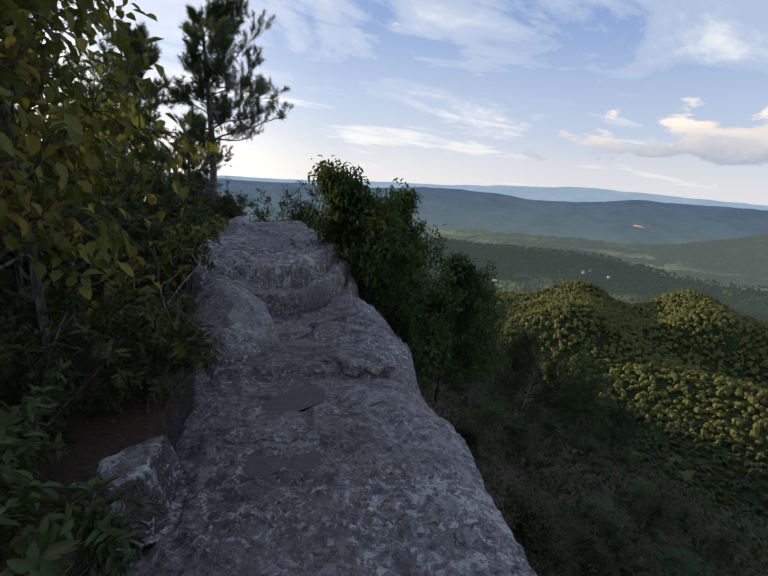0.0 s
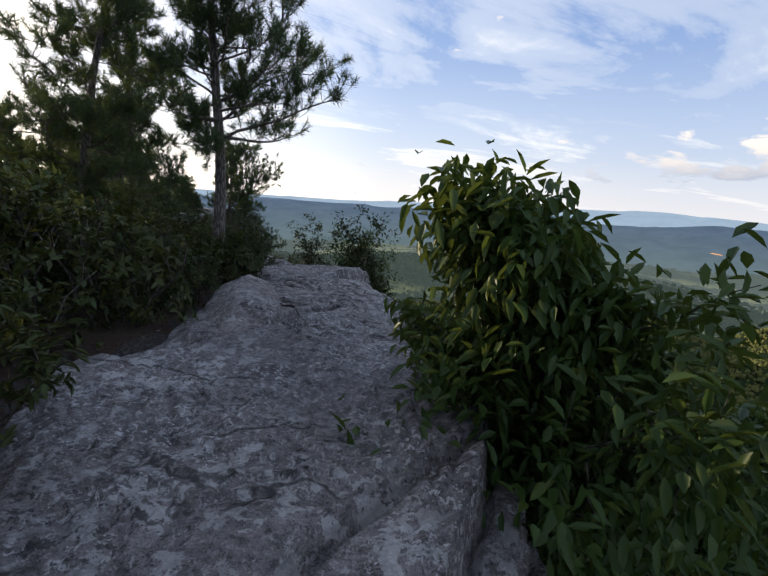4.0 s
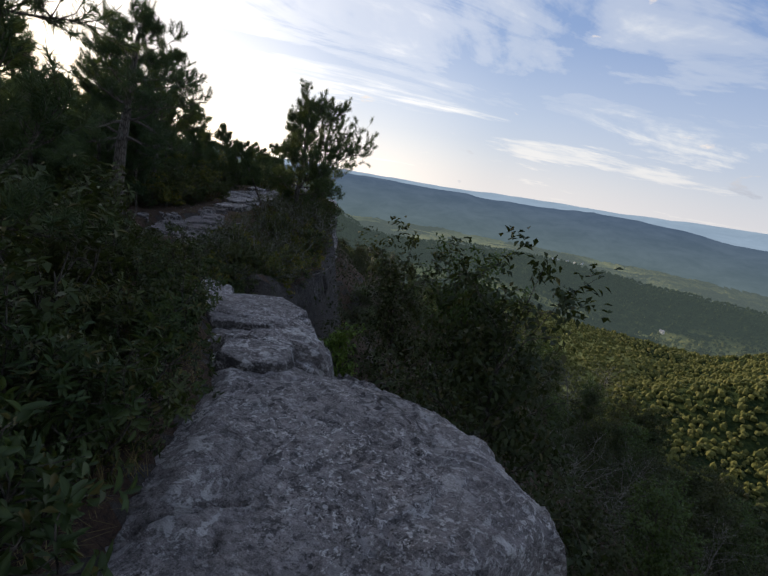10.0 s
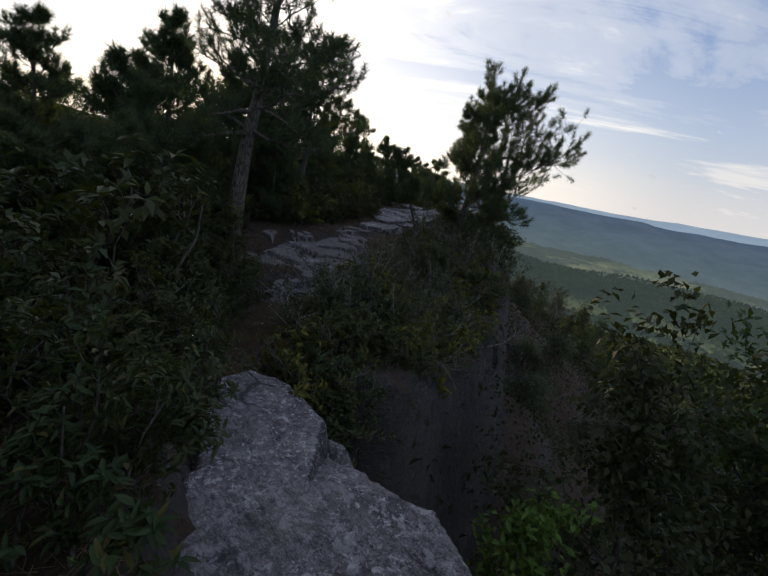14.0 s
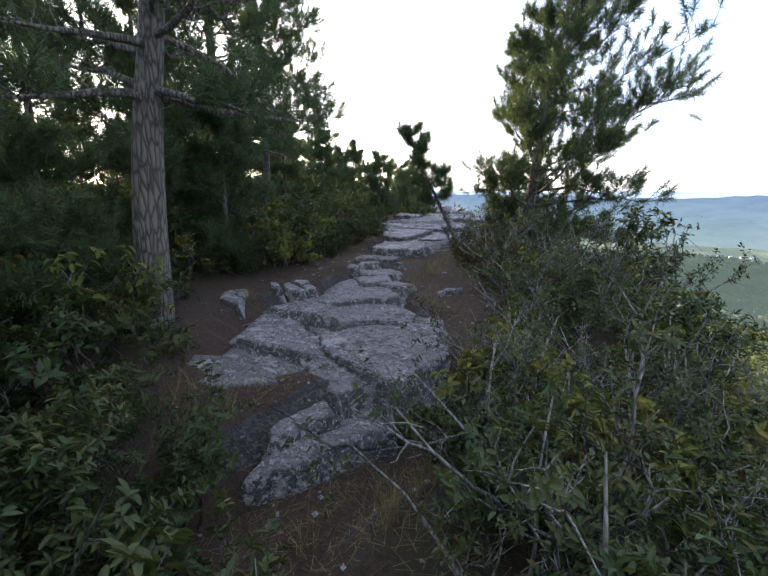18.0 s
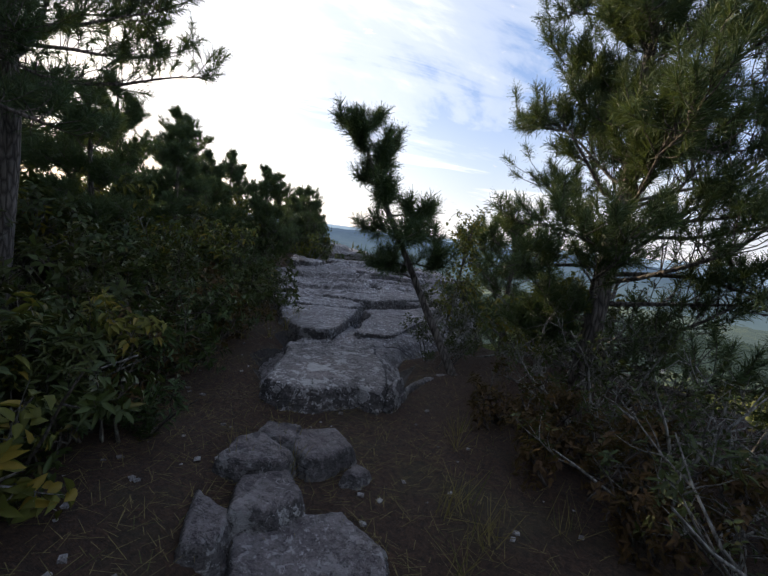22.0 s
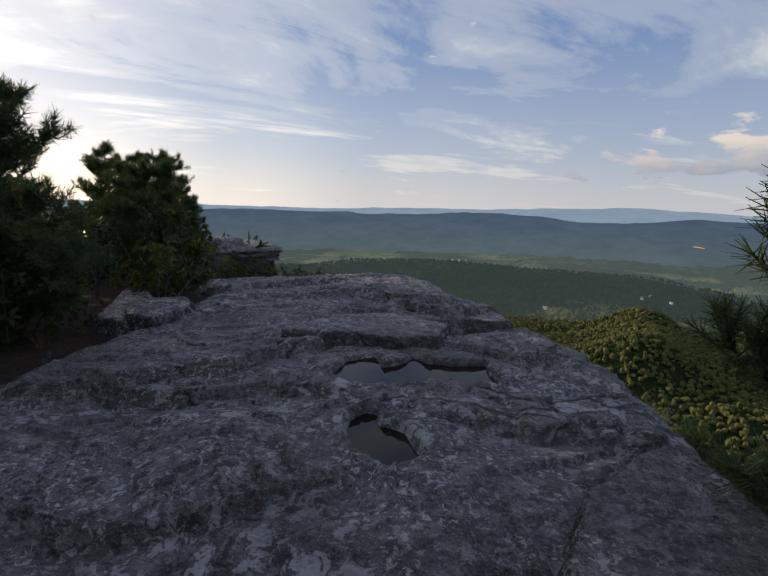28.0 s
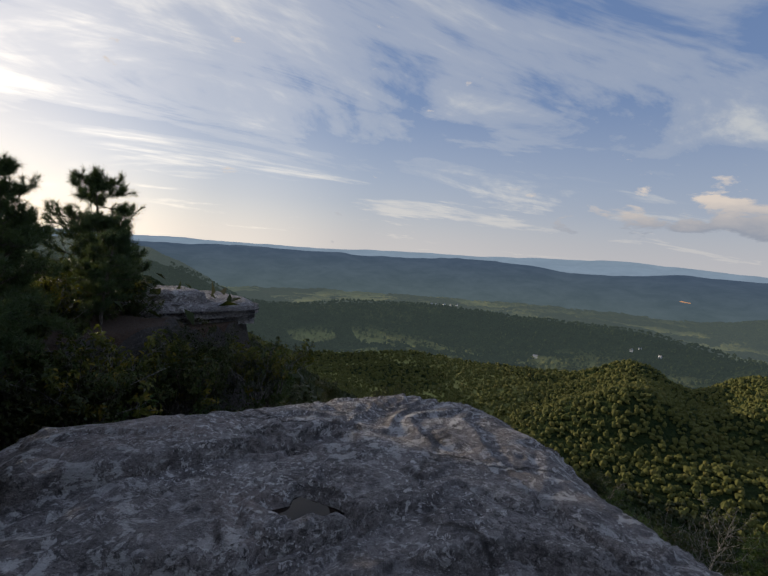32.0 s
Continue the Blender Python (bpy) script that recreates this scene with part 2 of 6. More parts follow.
def leaf_material(name, a, b, c, rough=0.45, trans=0.25, span=0.5):
    """Leaves from colour a to b, with a share of c among them."""
    m, n = material(name)
    g = n.add("ShaderNodeNewGeometry")
    r = g.outputs["Random Per Island"]
    o = n.add("ShaderNodeObjectInfo").outputs["Random"]
    col = n.mix(r, a, b)
    col = n.mix(n.math("GREATER_THAN", n.math("FRACT", n.math("MULTIPLY", r, 37.0)), 1.0 - span * 0.12), col, c)
    col = n.mix(n.math("MULTIPLY", o, 0.35), col, c)
    vein = n.noise(g.outputs["Position"], 60.0, 3, 0.6)
    col = n.mix(n.math("MULTIPLY", vein, 0.35), col, tuple(v * 0.5 for v in a))
    b_ = n.add("ShaderNodeBsdfPrincipled", {"Base Color": col, "Roughness": rough, "Specular IOR Level": 0.22})
    t = n.add("ShaderNodeBsdfTranslucent", {"Color": n.mix(0.5, col, (0.20, 0.24, 0.03))})
    s = n.add("ShaderNodeMixShader", {0: trans, 1: b_.outputs[0], 2: t.outputs[0]})
    n.add("ShaderNodeOutputMaterial", {"Surface": s.outputs[0]})
    return m


def bark_material(name, dark, light, scale=(1.0, 1.0, 0.22)):
    m, n = material(name)
    p = n.add("ShaderNodeTexCoord").outputs["Object"]
    q = n.add("ShaderNodeMapping", {"Vector": p, "Scale": scale}).outputs[0]
    plate = n.add("ShaderNodeTexVoronoi", {"Vector": q, "Scale": 26.0}, feature="DISTANCE_TO_EDGE").outputs["Distance"]
    grain = n.noise(q, 60.0, 5, 0.7, 0.5)
    spot = n.noise(p, 6.0, 4, 0.65)
    k = n.ramp(n.math("ADD", n.math("MULTIPLY", plate, 1.6), n.math("MULTIPLY", grain, 0.5)), ((0.22, 0.0), (0.62, 1.0)))
    col = n.mix(k, dark, light)
    col = n.mix(n.ramp(spot, ((0.60, 0.0), (0.70, 0.6))), col, (0.20, 0.21, 0.18))
    finish(n, col, 0.9, n.math("ADD", plate, n.math("MULTIPLY", grain, 0.3)), 1.0, 0.03)
    return m


def water_material():
    m, n = material("rain_water")
    p = n.add("ShaderNodeNewGeometry").outputs["Position"]
    col = n.mix(n.noise(p, 3.0, 3), (0.010, 0.007, 0.006), (0.020, 0.014, 0.011))
    finish(n, col, 0.03, n.noise(p, 9.0, 2), 0.02, 0.01, IOR=1.33)
    return m


def silt_material():
    m, n = material("wet_silt")
    p = n.add("ShaderNodeNewGeometry").outputs["Position"]
    k = n.noise(p, 14.0, 5, 0.65)
    finish(n, n.mix(n.ramp(k, ((0.35, 0.0), (0.65, 1.0))), (0.016, 0.013, 0.012), (0.045, 0.036, 0.030)), 0.55, k, 0.5, 0.01)
    return m


def forest_material(name, haze=0.0, air=(0.10, 0.15, 0.20)):
    """Woodland and fields; haze is the share of evening air, an even glow mixed in."""
    m, n = material(name)
    p = n.add("ShaderNodeNewGeometry").outputs["Position"]
    clump = n.add("ShaderNodeTexVoronoi", {"Vector": p, "Scale": 0.085}).outputs["Distance"]
    small = n.noise(p, 0.16, 5, 0.65)
    wide = n.noise(p, 0.0024, 6, 0.62, 0.8)
    stand_ = n.noise(p, 0.011, 5, 0.7, 0.5)
    wood = n.mix(n.ramp(n.math("ADD", n.math("MULTIPLY", small, 0.5), n.math("MULTIPLY", stand_, 0.5)), ((0.38, 0.0), (0.62, 1.0))), (0.010, 0.022, 0.008), (0.048, 0.066, 0.020))
    field = n.mix(n.noise(p, 0.02, 4), (0.20, 0.24, 0.07), (0.38, 0.34, 0.13))
    sep = n.add("ShaderNodeSeparateXYZ", {0: p})
    flat = n.ramp(n.math("MULTIPLY", n.math("ADD", sep.outputs[2], 330.0), 0.01), ((0.20, 1.0), (0.36, 0.0)))
    mask = n.math("MULTIPLY", n.ramp(wide, ((0.492, 0.0), (0.508, 1.0))), flat)
    col = n.mix(mask, wood, field)
    rough_wood = n.math("MULTIPLY", n.math("ADD", clump, n.math("MULTIPLY", small, 0.8)), n.math("SUBTRACT", 1.0, mask))
    nor = n.add("ShaderNodeBump", {"Height": rough_wood, "Strength": 1.0, "Distance": 9.0}).outputs[0]
    out = n.add("ShaderNodeBsdfPrincipled", {"Base Color": col, "Roughness": 0.95, "Normal": nor, "Specular IOR Level": 0.1}).outputs[0]
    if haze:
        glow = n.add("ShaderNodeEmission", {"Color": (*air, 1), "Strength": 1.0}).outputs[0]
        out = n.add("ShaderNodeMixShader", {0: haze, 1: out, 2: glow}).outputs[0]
    n.add("ShaderNodeOutputMaterial", {"Surface": out})
    return m


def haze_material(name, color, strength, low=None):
    """Far ridges as a glow; bluish air that thickens towards the valley is painted in."""
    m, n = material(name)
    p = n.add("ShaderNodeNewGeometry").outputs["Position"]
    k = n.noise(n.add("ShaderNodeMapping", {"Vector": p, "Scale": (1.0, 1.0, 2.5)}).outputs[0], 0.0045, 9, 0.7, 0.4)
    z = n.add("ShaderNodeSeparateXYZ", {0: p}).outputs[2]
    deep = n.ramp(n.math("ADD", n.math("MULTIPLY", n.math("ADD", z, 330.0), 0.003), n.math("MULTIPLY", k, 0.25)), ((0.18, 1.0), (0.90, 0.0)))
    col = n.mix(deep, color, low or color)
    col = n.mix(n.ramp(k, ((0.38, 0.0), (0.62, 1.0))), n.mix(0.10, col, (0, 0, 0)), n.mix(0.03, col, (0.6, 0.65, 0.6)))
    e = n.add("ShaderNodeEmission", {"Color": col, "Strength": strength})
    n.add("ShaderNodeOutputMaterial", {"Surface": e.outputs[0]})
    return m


ROCK = rock_material("weathered_sandstone", (0.105, 0.096, 0.098), (0.255, 0.234, 0.234), (0.50, 0.49, 0.49))
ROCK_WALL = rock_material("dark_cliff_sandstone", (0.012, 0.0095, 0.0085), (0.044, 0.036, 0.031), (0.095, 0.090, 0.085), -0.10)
ROCK_WORN = rock_material("trodden_sandstone", (0.088, 0.074, 0.076), (0.182, 0.158, 0.160), (0.34, 0.32, 0.32), -0.06)
# darker rock for steep faces: black crust plus shade put into the colour
ROCK_EDGE = rock_material("crusted_shaded_sandstone", (0.030, 0.027, 0.028), (0.110, 0.100, 0.100), (0.38, 0.37, 0.37), -0.02)
SOIL = soil_material()
LAUREL = leaf_material("laurel_leaf", (0.016, 0.036, 0.010), (0.047, 0.079, 0.025), (0.094, 0.079, 0.022), 0.5, 0.15)
AUTUMN = leaf_material("turning_leaf", (0.050, 0.075, 0.018), (0.14, 0.15, 0.035), (0.26, 0.19, 0.035), 0.5, 0.3, 1.5)
GREEN = leaf_material("broad_leaf", (0.019, 0.048, 0.013), (0.048, 0.092, 0.024), (0.080, 0.112, 0.024), 0.42, 0.25)
FRESH = leaf_material("fresh_leaf", (0.050, 0.115, 0.020), (0.10, 0.19, 0.035), (0.14, 0.20, 0.03), 0.45, 0.35)
BROWN = leaf_material("withered_leaf", (0.048, 0.027, 0.014), (0.096, 0.052, 0.024), (0.128, 0.072, 0.024), 0.7, 0.2)
NEEDLE = leaf_material("pine_needle", (0.028, 0.058, 0.030), (0.066, 0.108, 0.052), (0.085, 0.115, 0.042), 0.5, 0.22)
# slope crowns have shade put into their colour, valley crowns have sunlight
CANOPY = leaf_material("shaded_slope_canopy", (0.010, 0.022, 0.007), (0.031, 0.047, 0.014), (0.058, 0.052, 0.017), 0.6, 0.12)
SUNLIT_CANOPY = leaf_material("sunlit_valley_canopy", (0.080, 0.096, 0.024), (0.125, 0.135, 0.032), (0.150, 0.138, 0.036), 0.7, 0.15)
BARK = bark_material("pine_bark", (0.030, 0.024, 0.020), (0.15, 0.13, 0.115))
TWIG = bark_material("grey_twig", (0.07, 0.065, 0.058), (0.24, 0.23, 0.21))
DARK_TWIG = bark_material("dark_twig", (0.025, 0.02, 0.017), (0.10, 0.085, 0.07))
DRY = leaf_material("dry_grass", (0.16, 0.12, 0.055), (0.30, 0.23, 0.11), (0.10, 0.11, 0.04), 0.8, 0.3)
WATER = water_material()
SILT = silt_material()
FOREST = forest_material("woodland")
# haze over the farther woods is put into their materials as glow
MID_FOREST = forest_material("hazed_middle_woodland", 0.48, (0.080, 0.108, 0.104))
FAR_FOREST = forest_material("hazed_far_woodland", 0.58, (0.135, 0.172, 0.172))
# ---- mesh helpers ----
def lattice(ix, iy, seed):
    h = (ix.astype(np.int64) * 374761393 + iy.astype(np.int64) * 668265263 + seed * 1442695041) & 0x7FFFFFFF
    h = ((h ^ (h >> 13)) * 1274126177) & 0x7FFFFFFF
    return ((h ^ (h >> 16)) & 0xFFFF) / 65535.0


def value_noise(x, y, seed=0):
    ix, iy = np.floor(x), np.floor(y)
    fx, fy = x - ix, y - iy
    u, v = fx * fx * (3 - 2 * fx), fy * fy * (3 - 2 * fy)
    a, b = lattice(ix, iy, seed), lattice(ix + 1, iy, seed)
    c, d = lattice(ix, iy + 1, seed), lattice(ix + 1, iy + 1, seed)
    return (a + (b - a) * u) * (1 - v) + (c + (d - c) * u) * v - 0.5


def fbm(x, y, octaves=4, seed=0, gain=0.5):
    out, amp = 0.0, 1.0
    for i in range(octaves):
        c, s = math.cos(i * 1.3), math.sin(i * 1.3)
        out = out + amp * value_noise((c * x - s * y) * 2**i + i * 17.3, (s * x + c * y) * 2**i - i * 9.1, seed + i)
        amp *= gain
    return out


def smooth(a, b, x):
    t = np.clip((x - a) / (b - a), 0, 1)
    return t * t * (3 - 2 * t)


def signed_distance(x, y, poly):
    """Distance to a closed outline, positive inside."""
    d = np.full(x.shape, 1e9)
    inside = np.zeros(x.shape, bool)
    for (ax, ay), (bx, by) in zip(poly, poly[1:] + poly[:1]):
        ex, ey = bx - ax, by - ay
        t = np.clip(((x - ax) * ex + (y - ay) * ey) / (ex * ex + ey * ey), 0, 1)
        d = np.minimum(d, np.hypot(x - ax - t * ex, y - ay - t * ey))
        cross = (ay > y) != (by > y)
        if ay != by:
            inside ^= cross & (x < ax + (y - ay) * ex / ey)
    return np.where(inside, d, -d)


def mesh_from(verts, faces, smooth_shade=True):
    """A mesh from arrays; all faces have the same number of corners."""
    me = bpy.data.meshes.new("mesh")
    verts, faces = np.asarray(verts, np.float32), np.asarray(faces, np.int32)
    k = faces.shape[1]
    me.vertices.add(len(verts))
    me.vertices.foreach_set("co", verts.ravel())
    me.loops.add(faces.size)
    me.loops.foreach_set("vertex_index", faces.ravel())
    me.polygons.add(len(faces))
    me.polygons.foreach_set("loop_start", np.arange(0, faces.size, k, dtype=np.int32))
    me.polygons.foreach_set("use_smooth", np.full(len(faces), smooth_shade))
    me.update(calc_edges=True)
    return me


def crusted_shaded_sides(me, steep=0.62):
    """Steep faces: black crust the worn tops have lost, with side shade painted in."""
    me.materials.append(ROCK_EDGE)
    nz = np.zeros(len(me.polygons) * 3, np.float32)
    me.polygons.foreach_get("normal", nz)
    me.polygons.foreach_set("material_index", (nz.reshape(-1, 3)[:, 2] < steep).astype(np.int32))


def solid(name, me, mat, parent=None, label="", category="", kind="", group=""):
    ob = new(name, me)
    if mat:
        me.materials.append(mat)
    if parent:
        ob.parent = parent
    return tagged(ob, label, category, group, kind)


def grid_mesh(xs, ys, height, keep=None, shift=None):
    """A sheet over a grid, with the cells where keep is true."""
    gx, gy = np.meshgrid(xs, ys)
    z = height(gx, gy)
    px, py = (gx, gy) if shift is None else shift(gx, gy, z)
    n, m = gx.shape
    idx = np.arange(n * m).reshape(n, m)
    f = np.stack([idx[:-1, :-1], idx[:-1, 1:], idx[1:, 1:], idx[1:, :-1]], -1)
    if keep is not None:
        k = keep(gx, gy)
        f = f[k[:-1, :-1] | k[1:, 1:] | k[:-1, 1:] | k[1:, :-1]]
    f = f.reshape(-1, 4)
    used = np.unique(f)
    remap = np.zeros(n * m, np.int64)
    remap[used] = np.arange(len(used))
    v = np.stack([px.ravel(), py.ravel(), z.ravel()], 1)[used]
    return mesh_from(v, remap[f])


# ---- plan of the ridge: cliff edge, bare rock, height of the ground ----
EDGE_SOUTH = [(5, -22), (4.2, -14), (3.6, -9.5), (3.2, -7), (2.8, -5.1), (2.7, -4.6), (2.45, -4.05), (2.3, -3.1), (1.85, -2), (1.35, -0.9), (1.3, 0), (0.85, 1), (0.5, 1.6), (0.3, 2.25), (0.0, 2.7), (-0.02, 3.5), (-0.1, 4.05), (-0.2, 4.3), (-0.45, 4.66), (-0.7, 4.76), (-0.74, 5.2), (-0.98, 5.75), (-1.12, 6.4), (-1.3, 6.95), (-1.75, 7.6), (-2.2, 7.85), (-2.75, 7.9), (-3.3, 7.98), (-3.55, 7.95), (-3.62, 8.3), (-4.25, 8.85), (-4.7, 9.3), (-5.5, 9.6), (-6.15, 9.6)]
EDGE_NORTH = [(-6.29, 10.12), (-6.46, 10.88), (-6.89, 11.9), (-7.14, 13.1), (-7.65, 14.45), (-8.5, 16.24), (-9.35, 17.34), (-10.46, 18.28), (-11.65, 18.79), (-12.25, 18.88), (-12.61, 19.6), (-12.83, 20.77), (-12.83, 21.94), (-12.88, 22.75), (-13.19, 23.29), (-13.51, 23.92), (-13.78, 24.64), (-14.27, 25.63), (-14.54, 26.53), (-15.17, 27.25), (-15.89, 27.34), (-16.52, 26.98), (-17.6, 26.17), (-18.59, 25.54), (-19.67, 25.54), (-20.66, 26.62), (-21.11, 28.6), (-20.84, 30.76), (-20.21, 32.56), (-20.12, 33.64), (-21.11, 34.54), (-23.63, 35.44)]
EDGE = EDGE_SOUTH + EDGE_NORTH
LAND = EDGE + [(-60, 44), (-90, 20), (-70, -40), (4, -40)]
ROCK_A = EDGE[2:34] + [(-6.85, 9.35), (-6.45, 8.75), (-5.6, 8.2), (-4.8, 7.65), (-4.1, 7.1), (-3.7, 6.4), (-3.1, 5.55), (-2.7, 4.8), (-2.4, 3.8), (-2.4, 2.9),
                       (-2.1, 1.9), (-1.75, 1.1), (-2.1, 0.3), (-1.1, -0.9), (-0.4, -2.0), (0.15, -3.2), (0.65, -4.2), (1.0, -5.2), (1.25, -6.2), (1.4, -8.0), (1.6, -9.6)]
ROCK_B = [(-10.0, 12.5), (-9.98, 13.2), (-10.5, 13.9), (-11.0, 14.0), (-11.35, 14.5), (-11.7, 14.75), (-12.35, 14.6), (-12.3, 13.9), (-12.1, 13.5), (-12.3, 12.9), (-12.0, 12.2), (-11.5, 11.5), (-10.9, 11.6), (-10.7, 12.1)]
ROCK_C = EDGE[43:58] + [(-17.96, 24.64), (-17.65, 23.38), (-17.78, 21.94), (-17.33, 20.41), (-16.07, 18.97), (-14.9, 18.34), (-13.94, 17.6), (-13.77, 17), (-13.56, 16.32), (-13.26, 15.94), (-12.75, 15.94), (-12.33, 16.24), (-12.33, 16.75), (-12.62, 17.17), (-12.41, 17.94)]
ROCK_E = [(-20.66, 31.48), (-20.03, 32.74), (-19.85, 33.73), (-20.84, 34.45), (-22.73, 35.08), (-24.08, 34), (-23.45, 32.38), (-22.01, 31.3)]
GROUND = [(2.6, -10, -0.45), (2.3, -7, -0.43), (1.6, -4.2, -0.42), (1.1, -2.4, -0.3), (0.3, -0.6, -0.08), (0, 1, 0), (-0.56, 2.3, -0.17), (-1.3, 4.1, -0.23), (-2.2, 5.5, -0.32), (-3.6, 7.1, -0.5), (-4.6, 8, -0.60), (-6.2, 9.1, -0.68), (-8.08, 10.12, -1.48), (-8.93, 10.72, -1.5), (-9.3, 11.3, -1.58), (-9.2, 12.2, -1.65), (-10.25, 12.0, -1.08), (-10.37, 12.58, -1), (-11.31, 13.43, -0.93), (-12.16, 14.45, -0.85), (-12.84, 15.9, -0.72), (-13.35, 17.34, -0.7), (-14.36, 19.06, -0.77), (-14.99, 21.04, -0.7), (-15.53, 22.93, -0.64), (-15.53, 25, -0.65), (-15.26, 26.8, -0.7), (-17.33, 22.3, -0.73), (-21.38, 33.1, -1), (-22.73, 28.6, -1.04), (-7.2, 9.3, -1.05), (-7.9, 9.75, -1.27)]


def ground_level(x, y):
    """Smooth height of the ridge top."""
    num = den = 0.0
    for gx, gy, gz in GROUND:
        d2 = (x - gx) ** 2 + (y - gy) ** 2
        w = np.exp(-d2 / 1.9) + 0.002 / (1 + d2) ** 1.5
        num, den = num + w * gz, den + w
    return num / den


# hollows in the rock: x, y, half length, half width, turn, depth, water level under the rim or None
HOLLOWS = [(0.93, -2.48, 0.085, 0.06, 10, 0.11, 0.05),
           (-1.28, 2.86, 0.24, 0.16, -30, 0.14, 0.07), (-1.90, 4.10, 0.15, 0.07, 0, 0.05, 0.02), (-2.10, 4.70, 0.13, 0.12, 20, 0.08, 0.035),
          
           (-15.49, 24.08, 0.10, 0.06, 0, 0.06, None), (-16.12, 25.09, 0.26, 0.10, -25, 0.09, None),
           (-16.70, 25.86, 0.26, 0.09, -10, 0.07, None), (-14.06, 20.28, 0.17, 0.12, 0, 0.08, None), (-16.15, 25.38, 0.10, 0.07, 0, 0.03, None), (-15.07, 23.07, 0.12, 0.07, 0, 0.06, None)]
# pools worn into the slab: outline, depth, water under the rim
POOLS = [([(-16.10, 19.30), (-16.06, 19.66), (-15.86, 19.92), (-15.58, 19.78), (-15.50, 19.50), (-15.74, 19.22)], 0.08, 0.02),
         ([(-15.2, 22.16), (-15.2, 22.43), (-14.96, 22.56), (-14.86, 22.36), (-14.74, 22.42), (-14.62, 22.59), (-14.46, 22.51), (-14.29, 22.49), (-14.0, 22.57), (-13.92, 22.2), (-13.93, 22.05), (-14.31, 22.08), (-14.5, 22.0), (-14.59, 21.93), (-14.75, 21.89), (-14.88, 21.9), (-15.18, 21.96), (-15.28, 22.02)], 0.20, 0.055),
         ([(-14.93, 21.44), (-14.86, 21.54), (-14.76, 21.52), (-14.72, 21.38), (-14.55, 21.35), (-14.50, 21.17), (-14.44, 21.10), (-14.53, 21.02), (-14.62, 20.94), (-14.70, 21.0), (-14.79, 21.06), (-14.88, 21.19)], 0.20, 0.06),
         ([(-15.24, 24.43), (-15.05, 24.51), (-14.92, 24.47), (-14.8, 24.60), (-14.68, 24.5), (-14.8, 24.32), (-14.98, 24.26), (-15.14, 24.29)], 0.15, 0.08),
         ([(-15.48, 24.16), (-15.39, 24.19), (-15.33, 24.09), (-15.2, 24.19), (-15.06, 24.22), (-15.04, 24.02), (-15.15, 23.88), (-15.32, 23.85), (-15.43, 23.96)], 0.06, None),
         ([(-16.44, 25.0), (-16.27, 25.17), (-15.98, 25.09), (-16.07, 24.96), (-16.28, 24.90)], 0.10, 0.07),
         ([(1.32, -4.78), (1.24, -4.67), (1.38, -4.38), (1.54, -4.17), (1.67, -4.24), (1.69, -4.42), (1.52, -4.61), (1.45, -4.82)], 0.035, 0.008),
         ([(1.33, -5.1), (1.46, -5.02), (1.58, -5.05), (1.79, -4.98), (1.84, -5.09), (1.77, -5.16), (1.62, -5.17), (1.57, -5.26), (1.44, -5.21)], 0.035, 0.008)]
